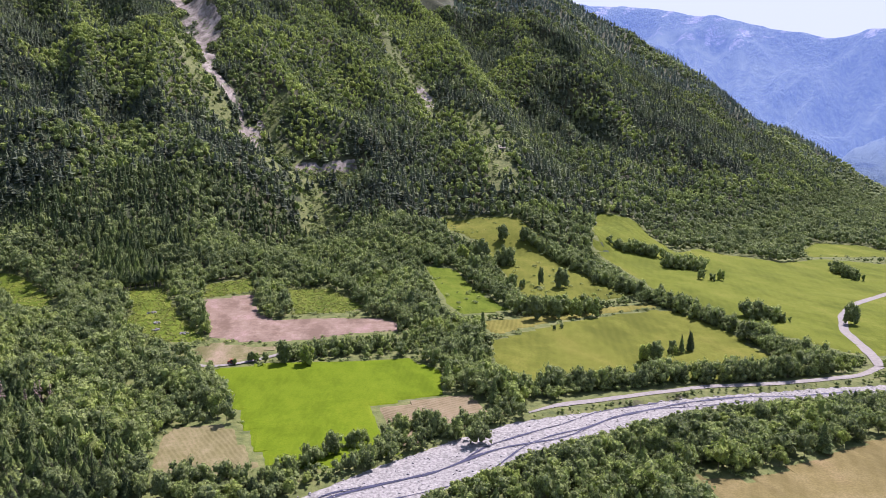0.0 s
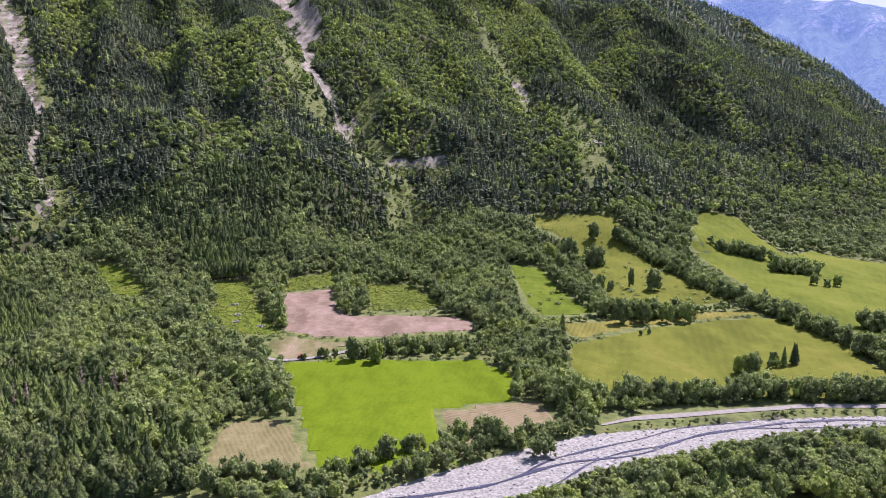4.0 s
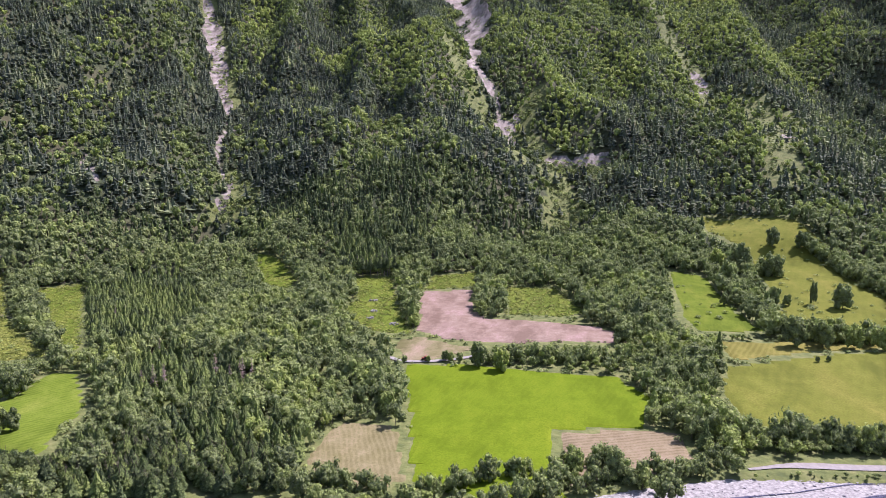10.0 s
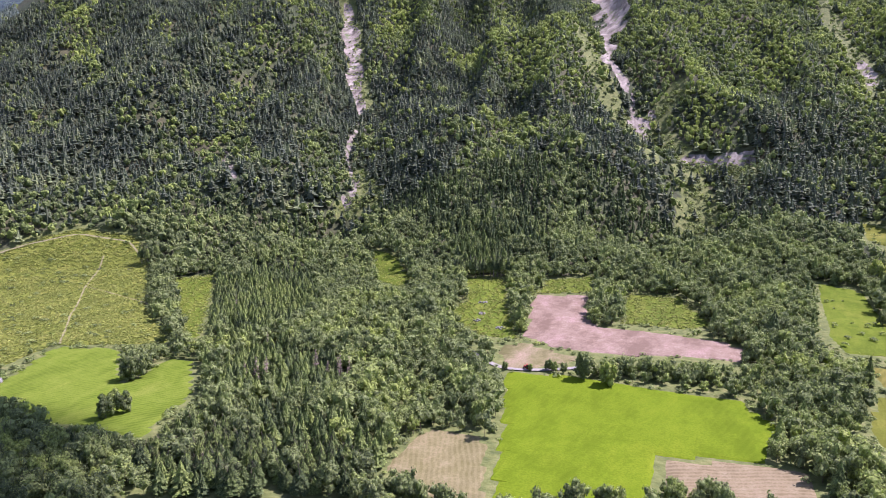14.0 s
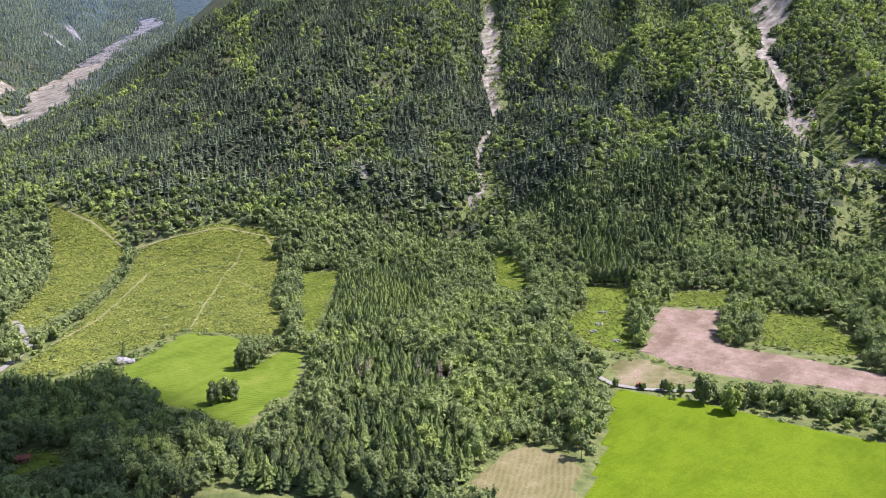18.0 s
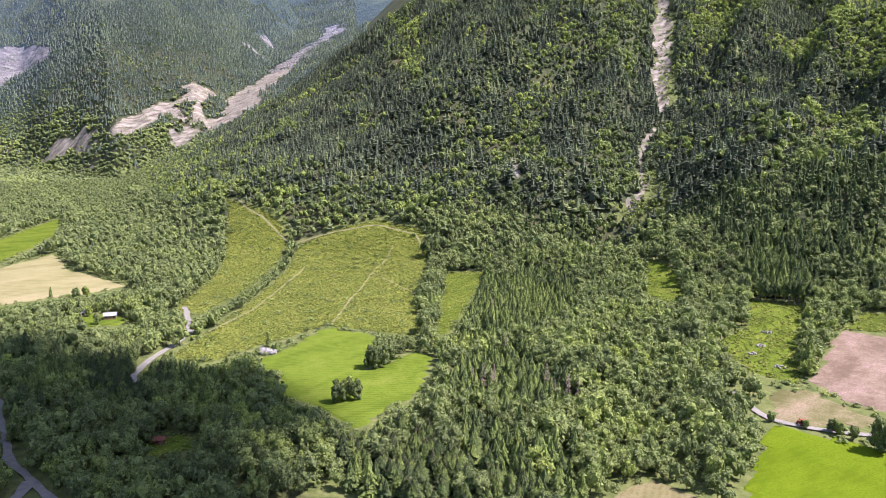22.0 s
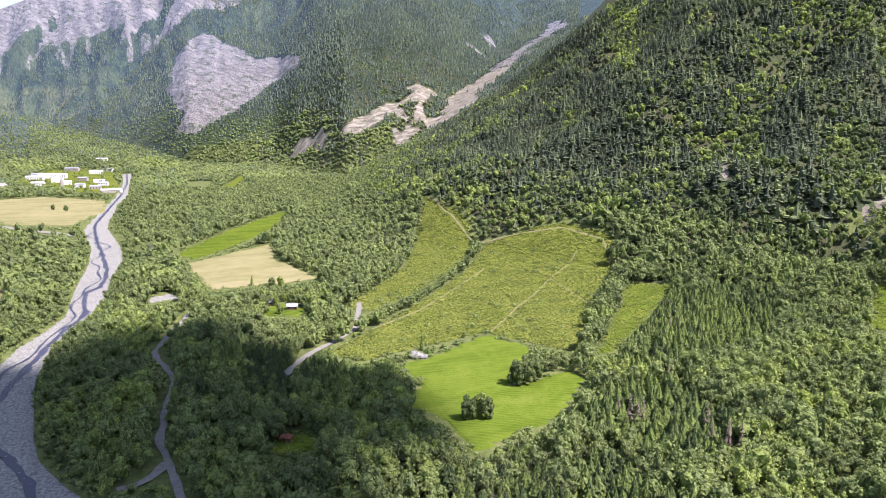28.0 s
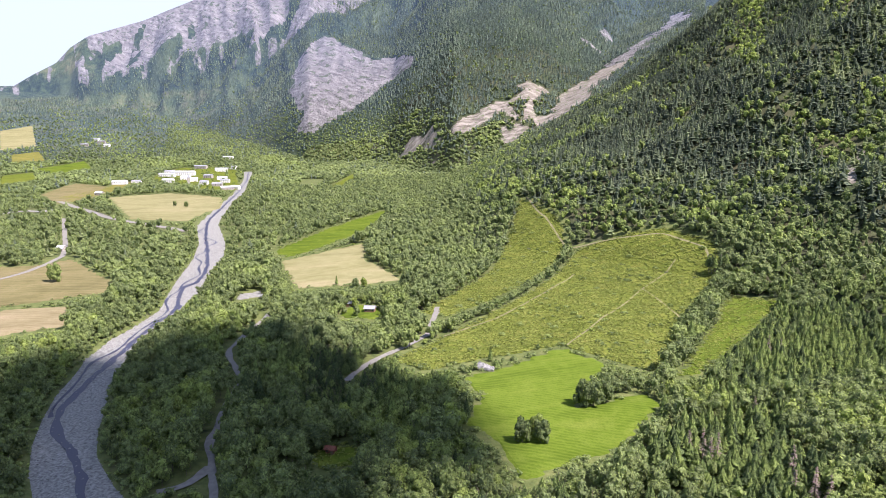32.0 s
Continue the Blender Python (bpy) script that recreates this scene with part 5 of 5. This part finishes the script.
# hedgerows and belts of trees between the fields: line, depth of the belt, heights
HEDGES = [
    ([(2, 233), (18, 240), (34, 250), (50, 262), (64, 266), (80, 270)], 8.0, 3.5, 6.0),
    ([(-49, 237), (-37, 241), (-24, 236), (-6, 240), (8, 252), (18, 259), (28, 252), (38, 272), (52, 273), (60, 257), (71, 251)], 7.0, 4.0, 6.5),
    ([(228, 655), (238, 620), (248, 560), (254, 505), (263, 460), (270, 420), (276, 384), (279, 334), (280, 308)], 9.0, 5.5, 10.5),
    ([(85, 306), (107, 303), (137, 304), (155, 305), (184, 305), (205, 301), (250, 301), (275, 303)], 9.0, 6.0, 9.5),
    ([(-7, 377), (18, 383), (45, 389), (74, 392)], 6.5, 4.5, 8.0),
    ([(150, 458), (172, 450), (206, 450)], 9.0, 5.0, 11.0),
    ([(60, 415), (68, 440), (58, 455)], 7.0, 5.0, 9.0),
    ([(344, 590), (368, 571)], 16.0, 6.0, 12.0),
    ([(517, 577), (507, 530)], 9.0, 5.0, 10.0),
    ([(211, 454), (230, 462), (256, 479)], 3.0, 2.0, 4.0),
    ([(315, 640), (353, 629)], 14.0, 6.0, 11.0),
    ([(353, 531), (357, 528)], 7.0, 6.0, 8.0),
    ([(303, 418), (329, 402)], 10.0, 5.0, 10.0),
    ([(171, 598), (186, 596)], 9.0, 8.0, 12.0),
]
for pts, deep, low_, tall_ in HEDGES:
    P = np.array(pts, float)
    ln = np.hypot(*np.diff(P, axis=0).T)
    n = int(ln.sum() * deep / 9)
    k = rnd.choice(len(ln), n, p=ln / ln.sum())
    q = P[k] + rnd.uniform(size=(n, 1)) * (P[k + 1] - P[k]) + rnd.uniform(-0.5, 0.5, (n, 2)) * deep
    for w_, wd, _ in WAYS.values():
        q = q[line_distance(q[:, 0], q[:, 1], w_) > wd * 0.5 + 2.0]
    tall = rnd.uniform(low_, 1.75 * tall_, len(q)) * np.where(rnd.uniform(size=len(q)) < 0.25, 0.5, 1.0)
    scatter(BV[1], q[:, 0], q[:, 1], height(q[:, 0], q[:, 1]) - 0.12 * tall, tall, tall * rnd.uniform(0.55, 0.85, len(q)), np.clip(rnd.normal(0.42, 0.2, len(q)), 0, 1), "hedgerow", [M_BROAD, M_BARK], "dense belt of leafy trees between fields", "hedge", TRUNK_LOW, True)

# trees among the village houses
n = 420
qx, qy = rnd.uniform(-2250, -1380, n), rnd.uniform(-260, 70, n)
ok = (river_edge(qx, qy) > 6) & ~inside(qx, qy, FIELDS["village_field"][0]) & ~inside(qx, qy, FIELDS["village_meadow"][0]) & ~inside(qx, qy, FIELDS["road_meadow"][0])
qx, qy = qx[ok], qy[ok]
tall = rnd.uniform(5, 10, len(qx))
scatter(BV[2], qx, qy, height(qx, qy) - 0.5, tall, tall * rnd.uniform(0.9, 1.3, len(qx)), np.clip(rnd.normal(0.45, 0.2, len(qx)), 0, 1), "village_trees", [M_BROAD], "garden and roadside trees among village houses", "trees")



# ---- low growth ----
def clump(seed, leaves=9):
    rs = np.random.RandomState(seed)
    return tufts([(0, 0, 0.25)], [0.42], leaves, 0.34, rs, False)


CLUMPS = [clump(300 + i) for i in range(5)]
BUSHES = [tufts([(0, 0, 0.4), (0.3, 0.1, 0.3), (-0.25, 0.2, 0.35)], [0.42, 0.3, 0.32], 34, 0.17, np.random.RandomState(320 + i), False) for i in range(4)]


def fill(names, cell, tall0, tall1, shapes, name, label, mats, keep=1.0, wide=1.0):
    xs, ys = [], []
    for n in names:
        poly = FIELDS[n][0]
        px, py = [p[0] for p in poly], [p[1] for p in poly]
        k = int((max(px) - min(px)) * (max(py) - min(py)) / cell ** 2 * keep)
        x, y = rnd.uniform(min(px), max(px), k), rnd.uniform(min(py), max(py), k)
        ok = inside(x, y, poly)
        for pts, w, _ in WAYS.values():
            ok &= line_distance(x, y, pts) > w * 0.5 + 0.3
        xs.append(x[ok])
        ys.append(y[ok])
    x, y = np.concatenate(xs), np.concatenate(ys)
    tall = rnd.uniform(tall0, tall1, len(x))
    tint = np.clip(0.5 + 0.35 * waves(x, y, 35, 61, 2) + rnd.normal(0, 0.2, len(x)), 0, 1)
    return scatter(shapes, x, y, height(x, y) + 0.25, tall, tall * rnd.uniform(1.2, 2.0, len(x)) * wide, tint, name, mats, label, "undergrowth")


fill(["bracken_slope", "bracken_bank"], 1.6, 0.5, 1.3, CLUMPS, "bracken", "knee-high yellow-green bracken over a cleared hillside", [M_SHRUB])
fill(["bushy_meadow", "glade", "hut_glade", "spruce_glade", "meadow", "tree_meadow"], 1.9, 0.4, 1.1, CLUMPS, "weeds", "tall bright weeds and brambles in the glades", [M_SHRUB])
fill(["bracken_slope", "bracken_bank", "upper_field", "green_strip"], 14, 0.9, 3.0, BUSHES, "bushes", "scattered low bushes in rough grass", [M_BROAD])

# uneven rims of bushes and tall grass along the fields
ex_, ey_ = [], []
for name, (poly, _, _) in FIELDS.items():
    if abs(poly[0][0]) > 720:
        continue
    for (x0, y0), (x1, y1) in zip(poly, poly[1:] + poly[:1]):
        k = int(math.hypot(x1 - x0, y1 - y0) / 3.2)
        u = rnd.uniform(size=k)
        ex_.append(x0 + u * (x1 - x0) + rnd.normal(0, 1.3, k))
        ey_.append(y0 + u * (y1 - y0) + rnd.normal(0, 1.3, k))
ex_, ey_ = np.concatenate(ex_), np.concatenate(ey_)
ok = (waves(ex_, ey_, 30, 63, 2) > -0.25) & ~inside(ex_, ey_, BLIND) & (line_distance(ex_, ey_, [(-16, 247), (-26, 278), (-35, 295)]) > 4) & (line_distance(ex_, ey_, [(68, 310), (30, 299), (36, 250)]) > 4)
for pts, w, _ in WAYS.values():
    ok &= line_distance(ex_, ey_, pts) > w * 0.5 + 1.5
ex_, ey_ = ex_[ok], ey_[ok]
et_ = rnd.uniform(0.5, 2.6, len(ex_))
scatter(BUSHES, ex_, ey_, height(ex_, ey_) - 0.1, et_, et_ * rnd.uniform(1.0, 1.8, len(ex_)), np.clip(rnd.normal(0.5, 0.22, len(ex_)), 0, 1), "field_margin", [M_BROAD], "bushes and tall grass along the edges of fields", "scrub")

# bushes on the grassy lanes of the slope
gx_, gy_ = [], []
for pts, wide in GRASSY:
    P = np.array(pts, float)
    k = rnd.randint(0, len(P) - 1, 170)
    u = rnd.uniform(size=(170, 1))
    q = P[k] + u * (P[k + 1] - P[k]) + rnd.normal(0, wide * 0.45, (170, 2))
    gx_.append(q[:, 0])
    gy_.append(q[:, 1])
gx_, gy_ = np.concatenate(gx_), np.concatenate(gy_)
gt_ = rnd.uniform(1.5, 5.5, len(gx_))
scatter(BUSHES, gx_, gy_, height(gx_, gy_) - 0.2, gt_, gt_ * 1.1, np.clip(rnd.normal(0.5, 0.25, len(gx_)), 0, 1), "slope_bushes", [M_BROAD], "bushes and young trees on grassy slips of the mountain side", "scrub")

# alders and willows along the gravel
g = np.arange(-760, 330, 3.6)
wx_, wy_ = np.meshgrid(g, np.arange(-10, 330, 3.6))
wx_, wy_ = (wx_ + rnd.uniform(-1.6, 1.6, wx_.shape)).ravel(), (wy_ + rnd.uniform(-1.6, 1.6, wy_.shape)).ravel()
e = river_edge(wx_, wy_)
ok = (e > 0.0) & (e < 13) & (rnd.uniform(size=e.shape) < 0.95) & ~inside(wx_, wy_, BLIND)
for name, (pts, w, _) in WAYS.items():
    ok &= line_distance(wx_, wy_, pts) > w * 0.5 + (3.5 if name == "bank_road" else 1.2)
for n in FIELDS:
    ok &= ~inside(wx_, wy_, FIELDS[n][0])
wx_, wy_ = wx_[ok], wy_[ok]
wt_ = rnd.uniform(1.6, 5.0, len(wx_))
wt_ = np.where((river_edge(wx_, wy_) < 3) | (line_distance(wx_, wy_, WAYS["bank_road"][0]) < 14), wt_ * 0.62, wt_)
scatter(BV[2], wx_, wy_, height(wx_, wy_) - 0.15 * wt_, wt_, wt_ * rnd.uniform(1.0, 1.5, len(wx_)), np.clip(rnd.normal(0.45, 0.22, len(wx_)), 0, 1), "willow_scrub", [M_BROAD], "low grey-green willow scrub along the river gravel", "scrub")


# ---- stones ----
def boulder_shape(seed):
    v, f = ball(3, 5, seed, 0.3)
    return v + np.array([0, 0, 0.25]), f


STONES = [boulder_shape(400 + i) for i in range(6)]
k = 20000
i = rnd.randint(1, len(RIVER) - 6, k)
u, s = rnd.uniform(size=k), rnd.uniform(-0.5, 0.5, k)
R = np.array(RIVER, float)
p, q = R[i], R[i + 1]
d = (q - p)[:, :2]
nrm = np.stack([-d[:, 1], d[:, 0]], 1) / np.linalg.norm(d, axis=1)[:, None]
w = p[:, 2] + u * (q[:, 2] - p[:, 2])
xy = p[:, :2] + u[:, None] * d + nrm * (s * w * 1.04)[:, None]
keep = (rnd.uniform(size=k) < np.linalg.norm(d, axis=1) / 110) & ~inside(xy[:, 0], xy[:, 1], BLIND)
xy, s = xy[keep], s[keep]
size = 0.15 + 0.6 * rnd.uniform(size=len(xy)) ** 6 + 0.3 * (np.abs(s) > 0.47)
scatter(STONES[:3], xy[:, 0], xy[:, 1], height(xy[:, 0], xy[:, 1]) - 0.95, size, size * rnd.uniform(1.0, 1.7, len(xy)), rnd.uniform(size=len(xy)), "river_stones", [M_STONE], "grey cobbles and boulders on the river bed", "stones")


def rock(x, y, wide, tall, label, sink=0.2):
    v, f = ball(7, 11, int(abs(x * 7 + y)), 0.24)
    v = v + np.array([0, 0, 0.3])
    ob = mesh_object("boulder", v * np.array([wide, wide * 0.75, tall]), f, M_STONE, False)
    ob.matrix_basis = pose(x, y, float(height(x, y)) + 0.3 - sink, 0, 0, (x * 13) % 360)
    return tagged(ob, label, "boulder")


rock(-273, 258, 8.0, 4.6, "large pale boulder at the edge of a pasture")
rock(-270, 262, 4.0, 3.0, "pale boulder leaning on a larger one")


def stone_heap(x, y, wide):
    root = new("stone_heap")
    root.matrix_basis = pose(x, y, float(height(x, y)) + 0.25)
    rs = np.random.RandomState(int(abs(x)))
    for n in range(14):
        v, f = STONES[n % 6]
        r, a = wide * 0.5 * math.sqrt(rs.uniform()), rs.uniform(0, 6.28)
        s = rs.uniform(0.7, 1.6)
        mesh_object("stone", v * s + np.array([r * math.cos(a), r * math.sin(a), 0.5 * (1 - 2 * r / wide)]), f, M_STONE, False, root)
    return tagged(root, "heap of pale field stones in tall weeds", "stone heap", "stone heaps")


for x, y, w in ((-99, 475, 7.0), (-92, 452, 5.0), (-90, 437, 4.5), (-72, 428, 5.5)):
    stone_heap(x, y, w)


# ---- dead spruces ----
def dead_spruce(x, y, tall):
    root = new("dead_spruce")
    root.matrix_basis = pose(x, y, float(height(x, y)), 0, 0, (x * 31) % 360)
    rs = np.random.RandomState(int(abs(x * 3 + y)))
    bm = bmesh.new()
    bmesh.ops.create_cone(bm, segments=6, radius1=0.22, radius2=0.04, depth=tall)
    bmesh.ops.translate(bm, verts=bm.verts[:], vec=(0, 0, tall / 2 - 0.2))
    part("trunk", bm, M_DEAD, root)
    v, f = [], []
    for n in range(70):
        z = tall * rs.uniform(0.25, 0.97)
        ln = (1 - z / tall) * 2.6 + 0.35
        a = rs.uniform(0, 6.28)
        t = np.array([math.cos(a), math.sin(a), -0.25])
        o = np.array([-math.sin(a), math.cos(a), 0]) * 0.22
        c = np.array([0, 0, z])
        k = len(v)
        v += [c, c + t * ln * 0.6 + o, c + t * ln, c + t * ln * 0.6 - o]
        f += [(k, k + 1, k + 2), (k, k + 2, k + 3)]
    tagged(mesh_object("crown", np.array(v), np.array(f), M_DEAD, False, root), "bare brown crown without needles")
    return tagged(root, "bare brown dead spruce among green ones", "tree", "dead spruces")


for x, y, h in ((-153, 307, 14), (-150, 311, 13), (-157, 304, 12), (-147, 306, 13), (-116, 322, 15), (-113, 325, 14), (-119, 325, 13), (-121, 319, 12), (-250, 410, 13), (-246, 414, 12), (-175, 345, 13), (-135, 330, 12)):
    dead_spruce(x, y, h)


# ---- buildings ----
def house(x, y, turn, w, l, h, roof_h, wall_mat, roof_mat, label, category="house", rows=1, cols=4, name="house", chimney=True, base=None):
    """A gabled house: walls, two-sided roof with eaves, windows with frames and panes, a door and a chimney. w runs along the ridge."""
    root = new(name)
    root.matrix_basis = pose(x, y, float(height(x, y)) + 0.2, 0, 0, turn)
    bm = bmesh.new()
    pts = [(-w / 2, -l / 2, -1.5), (w / 2, -l / 2, -1.5), (w / 2, l / 2, -1.5), (-w / 2, l / 2, -1.5), (-w / 2, -l / 2, h), (w / 2, -l / 2, h), (w / 2, l / 2, h), (-w / 2, l / 2, h), (-w / 2, 0, h + roof_h), (w / 2, 0, h + roof_h)]
    v = [bm.verts.new(p) for p in pts]
    for f in ((3, 2, 1, 0), (0, 1, 5, 4), (2, 3, 7, 6), (1, 2, 6, 9, 5), (3, 0, 4, 8, 7), (4, 5, 9, 8), (6, 7, 8, 9)):
        bm.faces.new([v[k] for k in f])
    part("wall", bm, wall_mat, root)
    over, thick = 0.5, 0.22
    slope = roof_h / (l / 2)
    bm = bmesh.new()
    e = l / 2 + over
    prof = [(-e, h - over * slope + 0.03), (0, h + roof_h + 0.03), (e, h - over * slope + 0.03), (e, h - over * slope + thick), (0, h + roof_h + thick + 0.06), (-e, h - over * slope + thick)]
    a = [bm.verts.new((-w / 2 - over, py, pz)) for py, pz in prof]
    b = [bm.verts.new((w / 2 + over, py, pz)) for py, pz in prof]
    for k in range(6):
        bm.faces.new([a[k], a[(k + 1) % 6], b[(k + 1) % 6], b[k]])
    bm.faces.new(a[::-1])
    bm.faces.new(b)
    bmesh.ops.recalc_face_normals(bm, faces=bm.faces[:])
    part("roof", bm, roof_mat, root)
    for side in (-1, 1):
        for r in range(rows):
            for c in range(cols):
                wx = -w / 2 + w * (c + 0.5) / cols
                wz = 0.9 + r * 2.8
                if side == -1 and r == 0 and c == cols // 2:
                    part("door", box(1.1, 0.08, 2.1, wx, side * (l / 2 + 0.03), 0.0), M_WOOD, root)
                    continue
                fr = part("window", box(1.2, 0.1, 1.4, wx, side * (l / 2 + 0.02), wz), M_WOOD, root)
                part("pane", box(1.0, 0.04, 1.2, wx, side * (l / 2 + 0.085), wz + 0.1), M_GLASS, fr)
    if chimney:
        part("chimney", box(0.7, 0.7, 1.7, w * 0.22, l * 0.15, h + roof_h * 0.6), M_STONEWALL, root)
    return tagged(root, label, category, "village houses" if h > 4 else "")


WHITE = "white plastered village house with a pale roof"
house(-1915, -117, 78, 62, 16, 10, 3.0, M_PLASTER, M_TIN, "long white school-like building with rows of windows", "building", 3, 12)
house(-1860, -150, 78, 40, 13, 8, 2.5, M_PLASTER, M_TIN, "white flat-sided village building with metal roof", "building", 2, 8)
for x, y, t, w, l, h, wm, rm, r, lab in (
    (-1662, -116, 80, 26, 12, 7, M_PLASTER, M_TIN, 2, WHITE), (-2139, -98, 70, 38, 14, 8, M_STONEWALL, M_TILE, 2, "stone house with grey roof at the village edge"),
    (-2039, -30, 85, 34, 13, 8, M_PLASTER, M_TIN, 2, WHITE), (-2120, -4, 60, 24, 12, 7, M_PLASTER, M_TILE, 2, "white house with grey slate roof"),
    (-1691, -64, 95, 22, 11, 7, M_PLASTER, M_TIN, 2, WHITE), (-1592, -27, 75, 18, 11, 7, M_PLASTER, M_TILE, 2, "white house with grey slate roof"),
    (-1537, 7, 80, 22, 11, 6, M_STONEWALL, M_TILE, 2, "stone house with grey roof beside the field"), (-1438, 36, 100, 26, 12, 5, M_STONEWALL, M_TIN, 1, "long low barn with pale metal roof"),
    (-1452, 52, 60, 18, 10, 5, M_PLASTER, M_TIN, 1, WHITE), (-2420, -40, 80, 34, 13, 7, M_PLASTER, M_TIN, 2, "white house beyond the village by the gravel"),
    (-1636, -216, 82, 32, 13, 7, M_PLASTER, M_TIN, 2, "long pale farm house beside meadows"), (-1659, -184, 82, 22, 12, 5, M_PLASTER, M_TILE, 1, "low farm building with grey roof"),
    (-1365, -193, 70, 14, 10, 4.5, M_STONEWALL, M_TIN, 1, "small barn with bright roof beside a lane"), (-1969, -160, 75, 26, 12, 8, M_PLASTER, M_TILE, 2, "white house with grey slate roof"),
    (-1760, -90, 85, 24, 12, 7, M_PLASTER, M_TIN, 2, WHITE), (-1800, -40, 70, 22, 12, 7, M_STONEWALL, M_TILE, 2, "stone house with grey roof in the village"),
    (-1730, 0, 90, 24, 12, 6, M_PLASTER, M_TIN, 2, WHITE), (-1640, 15, 80, 20, 12, 6, M_PLASTER, M_TILE, 2, "white house with grey slate roof"),
    (-2888, -554, 80, 30, 14, 8, M_STONEWALL, M_TILE, 2, "dark stone house of a far hamlet"), (-2960, -590, 60, 26, 12, 8, M_PLASTER, M_TILE, 2, "pale house of a far hamlet"),
    (-2812, -596, 95, 26, 12, 8, M_STONEWALL, M_TILE, 2, "dark stone house of a far hamlet"), (-2804, -515, 75, 22, 12, 7, M_PLASTER, M_TIN, 2, "pale house of a far hamlet"),
    (-707, -67, 60, 9, 7, 3.2, M_STONEWALL, M_TIN, 1, "small pale shed beside the bank road"),
):
    house(x, y, t, w, l, h, 2.8, wm, rm, lab, "house", r, max(2, int(w / 4.5)))
# church tower
tower = new("church_tower")
tower.matrix_basis = pose(-1600, -62, float(height(-1600, -62)), 0, 0, 12)
part("wall", box(6, 6, 17, 0, 0, -1, 0.15), M_STONEWALL, tower)
bm = bmesh.new()
bmesh.ops.create_cone(bm, segments=4, radius1=4.8, radius2=0.05, depth=8, cap_ends=True)
bmesh.ops.rotate(bm, verts=bm.verts[:], cent=(0, 0, 0), matrix=Matrix.Rotation(radians(45), 3, "Z"))
bmesh.ops.translate(bm, verts=bm.verts[:], vec=(0, 0, 20))
part("spire", bm, M_TILE, tower)
part("belfry_opening", box(1.6, 6.2, 2.4, 0, 0, 12), M_GLASS, tower)
tagged(tower, "square stone church tower with a pointed grey roof", "tower")

for x, y, t, w, l, rm in ((-402, 215, 70, 7, 5, M_TILE), (-383, 231, 60, 7, 5, M_TIN), (-420, 201, 75, 6.5, 4.5, M_TILE)):
    house(x, y, t, w, l, 2.5, 1.4, M_WOOD, rm, "low wooden lodge with a pale roof among trees", "cabin", 1, 3, "lodge", False)
house(-193, 176, 60, 3.6, 2.8, 1.9, 0.7, M_RUST, M_RUST, "small rust-red wooden hut in a shaded glade", "hut", 1, 2, "hut", False)


# ---- machine on the track ----
def tractor(x, y, turn):
    root = new("tractor")
    root.matrix_basis = pose(x, y, float(height(x, y)) + 0.6, 0, 0, turn)
    part("hood", box(0.8, 1.7, 0.75, 0, 0.95, 0.75, 0.08), M_PAINT, root)
    part("chassis", box(0.6, 3.0, 0.35, 0, 0.3, 0.5, 0.04), M_RUBBER, root)
    cab = part("cab", box(1.35, 1.2, 1.25, 0, -0.55, 1.0, 0.06), M_GLASS, root)
    part("cab_roof", box(1.5, 1.4, 0.14, 0, -0.55, 2.26, 0.04), M_PAINT, cab)
    part("exhaust", box(0.09, 0.09, 0.9, 0.3, 1.2, 1.5), M_RUBBER, root)
    for sx, sy, r, wd in ((-0.85, -0.6, 0.75, 0.42), (0.85, -0.6, 0.75, 0.42), (-0.7, 1.35, 0.48, 0.3), (0.7, 1.35, 0.48, 0.3)):
        bm = bmesh.new()
        bmesh.ops.create_cone(bm, segments=18, radius1=r, radius2=r, depth=wd, cap_ends=True)
        bmesh.ops.rotate(bm, verts=bm.verts[:], cent=(0, 0, 0), matrix=Matrix.Rotation(radians(90), 3, "Y"))
        bmesh.ops.translate(bm, verts=bm.verts[:], vec=(sx, sy, r))
        tyre = part("wheel", bm, M_RUBBER, root)
        bm = bmesh.new()
        bmesh.ops.create_cone(bm, segments=12, radius1=r * 0.5, radius2=r * 0.5, depth=wd + 0.06, cap_ends=True)
        bmesh.ops.rotate(bm, verts=bm.verts[:], cent=(0, 0, 0), matrix=Matrix.Rotation(radians(90), 3, "Y"))
        bmesh.ops.translate(bm, verts=bm.verts[:], vec=(sx, sy, r))
        part("rim", bm, M_PAINT, tyre)
    return tagged(root, "small red tractor parked on a field track", "tractor")


tractor(-39, 370, 75)

# ---- the cumulus whose shade lies on the river woods ----
def cloud(x, y, z, wide, deep, seed):
    rs = np.random.RandomState(seed)
    pieces = []
    for n in range(26):
        a, r = rs.uniform(0, 6.28), math.sqrt(rs.uniform())
        v, f = ball(8, 12, seed + n, 0.12)
        s = rs.uniform(0.35, 0.6) * (1.15 - 0.6 * r)
        pieces.append((v * np.array([s * wide, s * deep, s * 60]) + np.array([0.5 * wide * r * math.cos(a), 0.5 * deep * r * math.sin(a), rs.uniform(0, 22)]), f))
    v, f = joined(pieces)
    ob = mesh_object("cloud", v, f, M_CLOUD)
    ob.matrix_basis = pose(x, y, z)
    return tagged(ob, "small white cumulus cloud drifting over the valley", "cloud", kind="structure")


up = 2600.0 / SUN_DIR.z
cloud(-194 + SUN_DIR.x * up, 128 + SUN_DIR.y * up, 2600.0, 300, 205, 5)
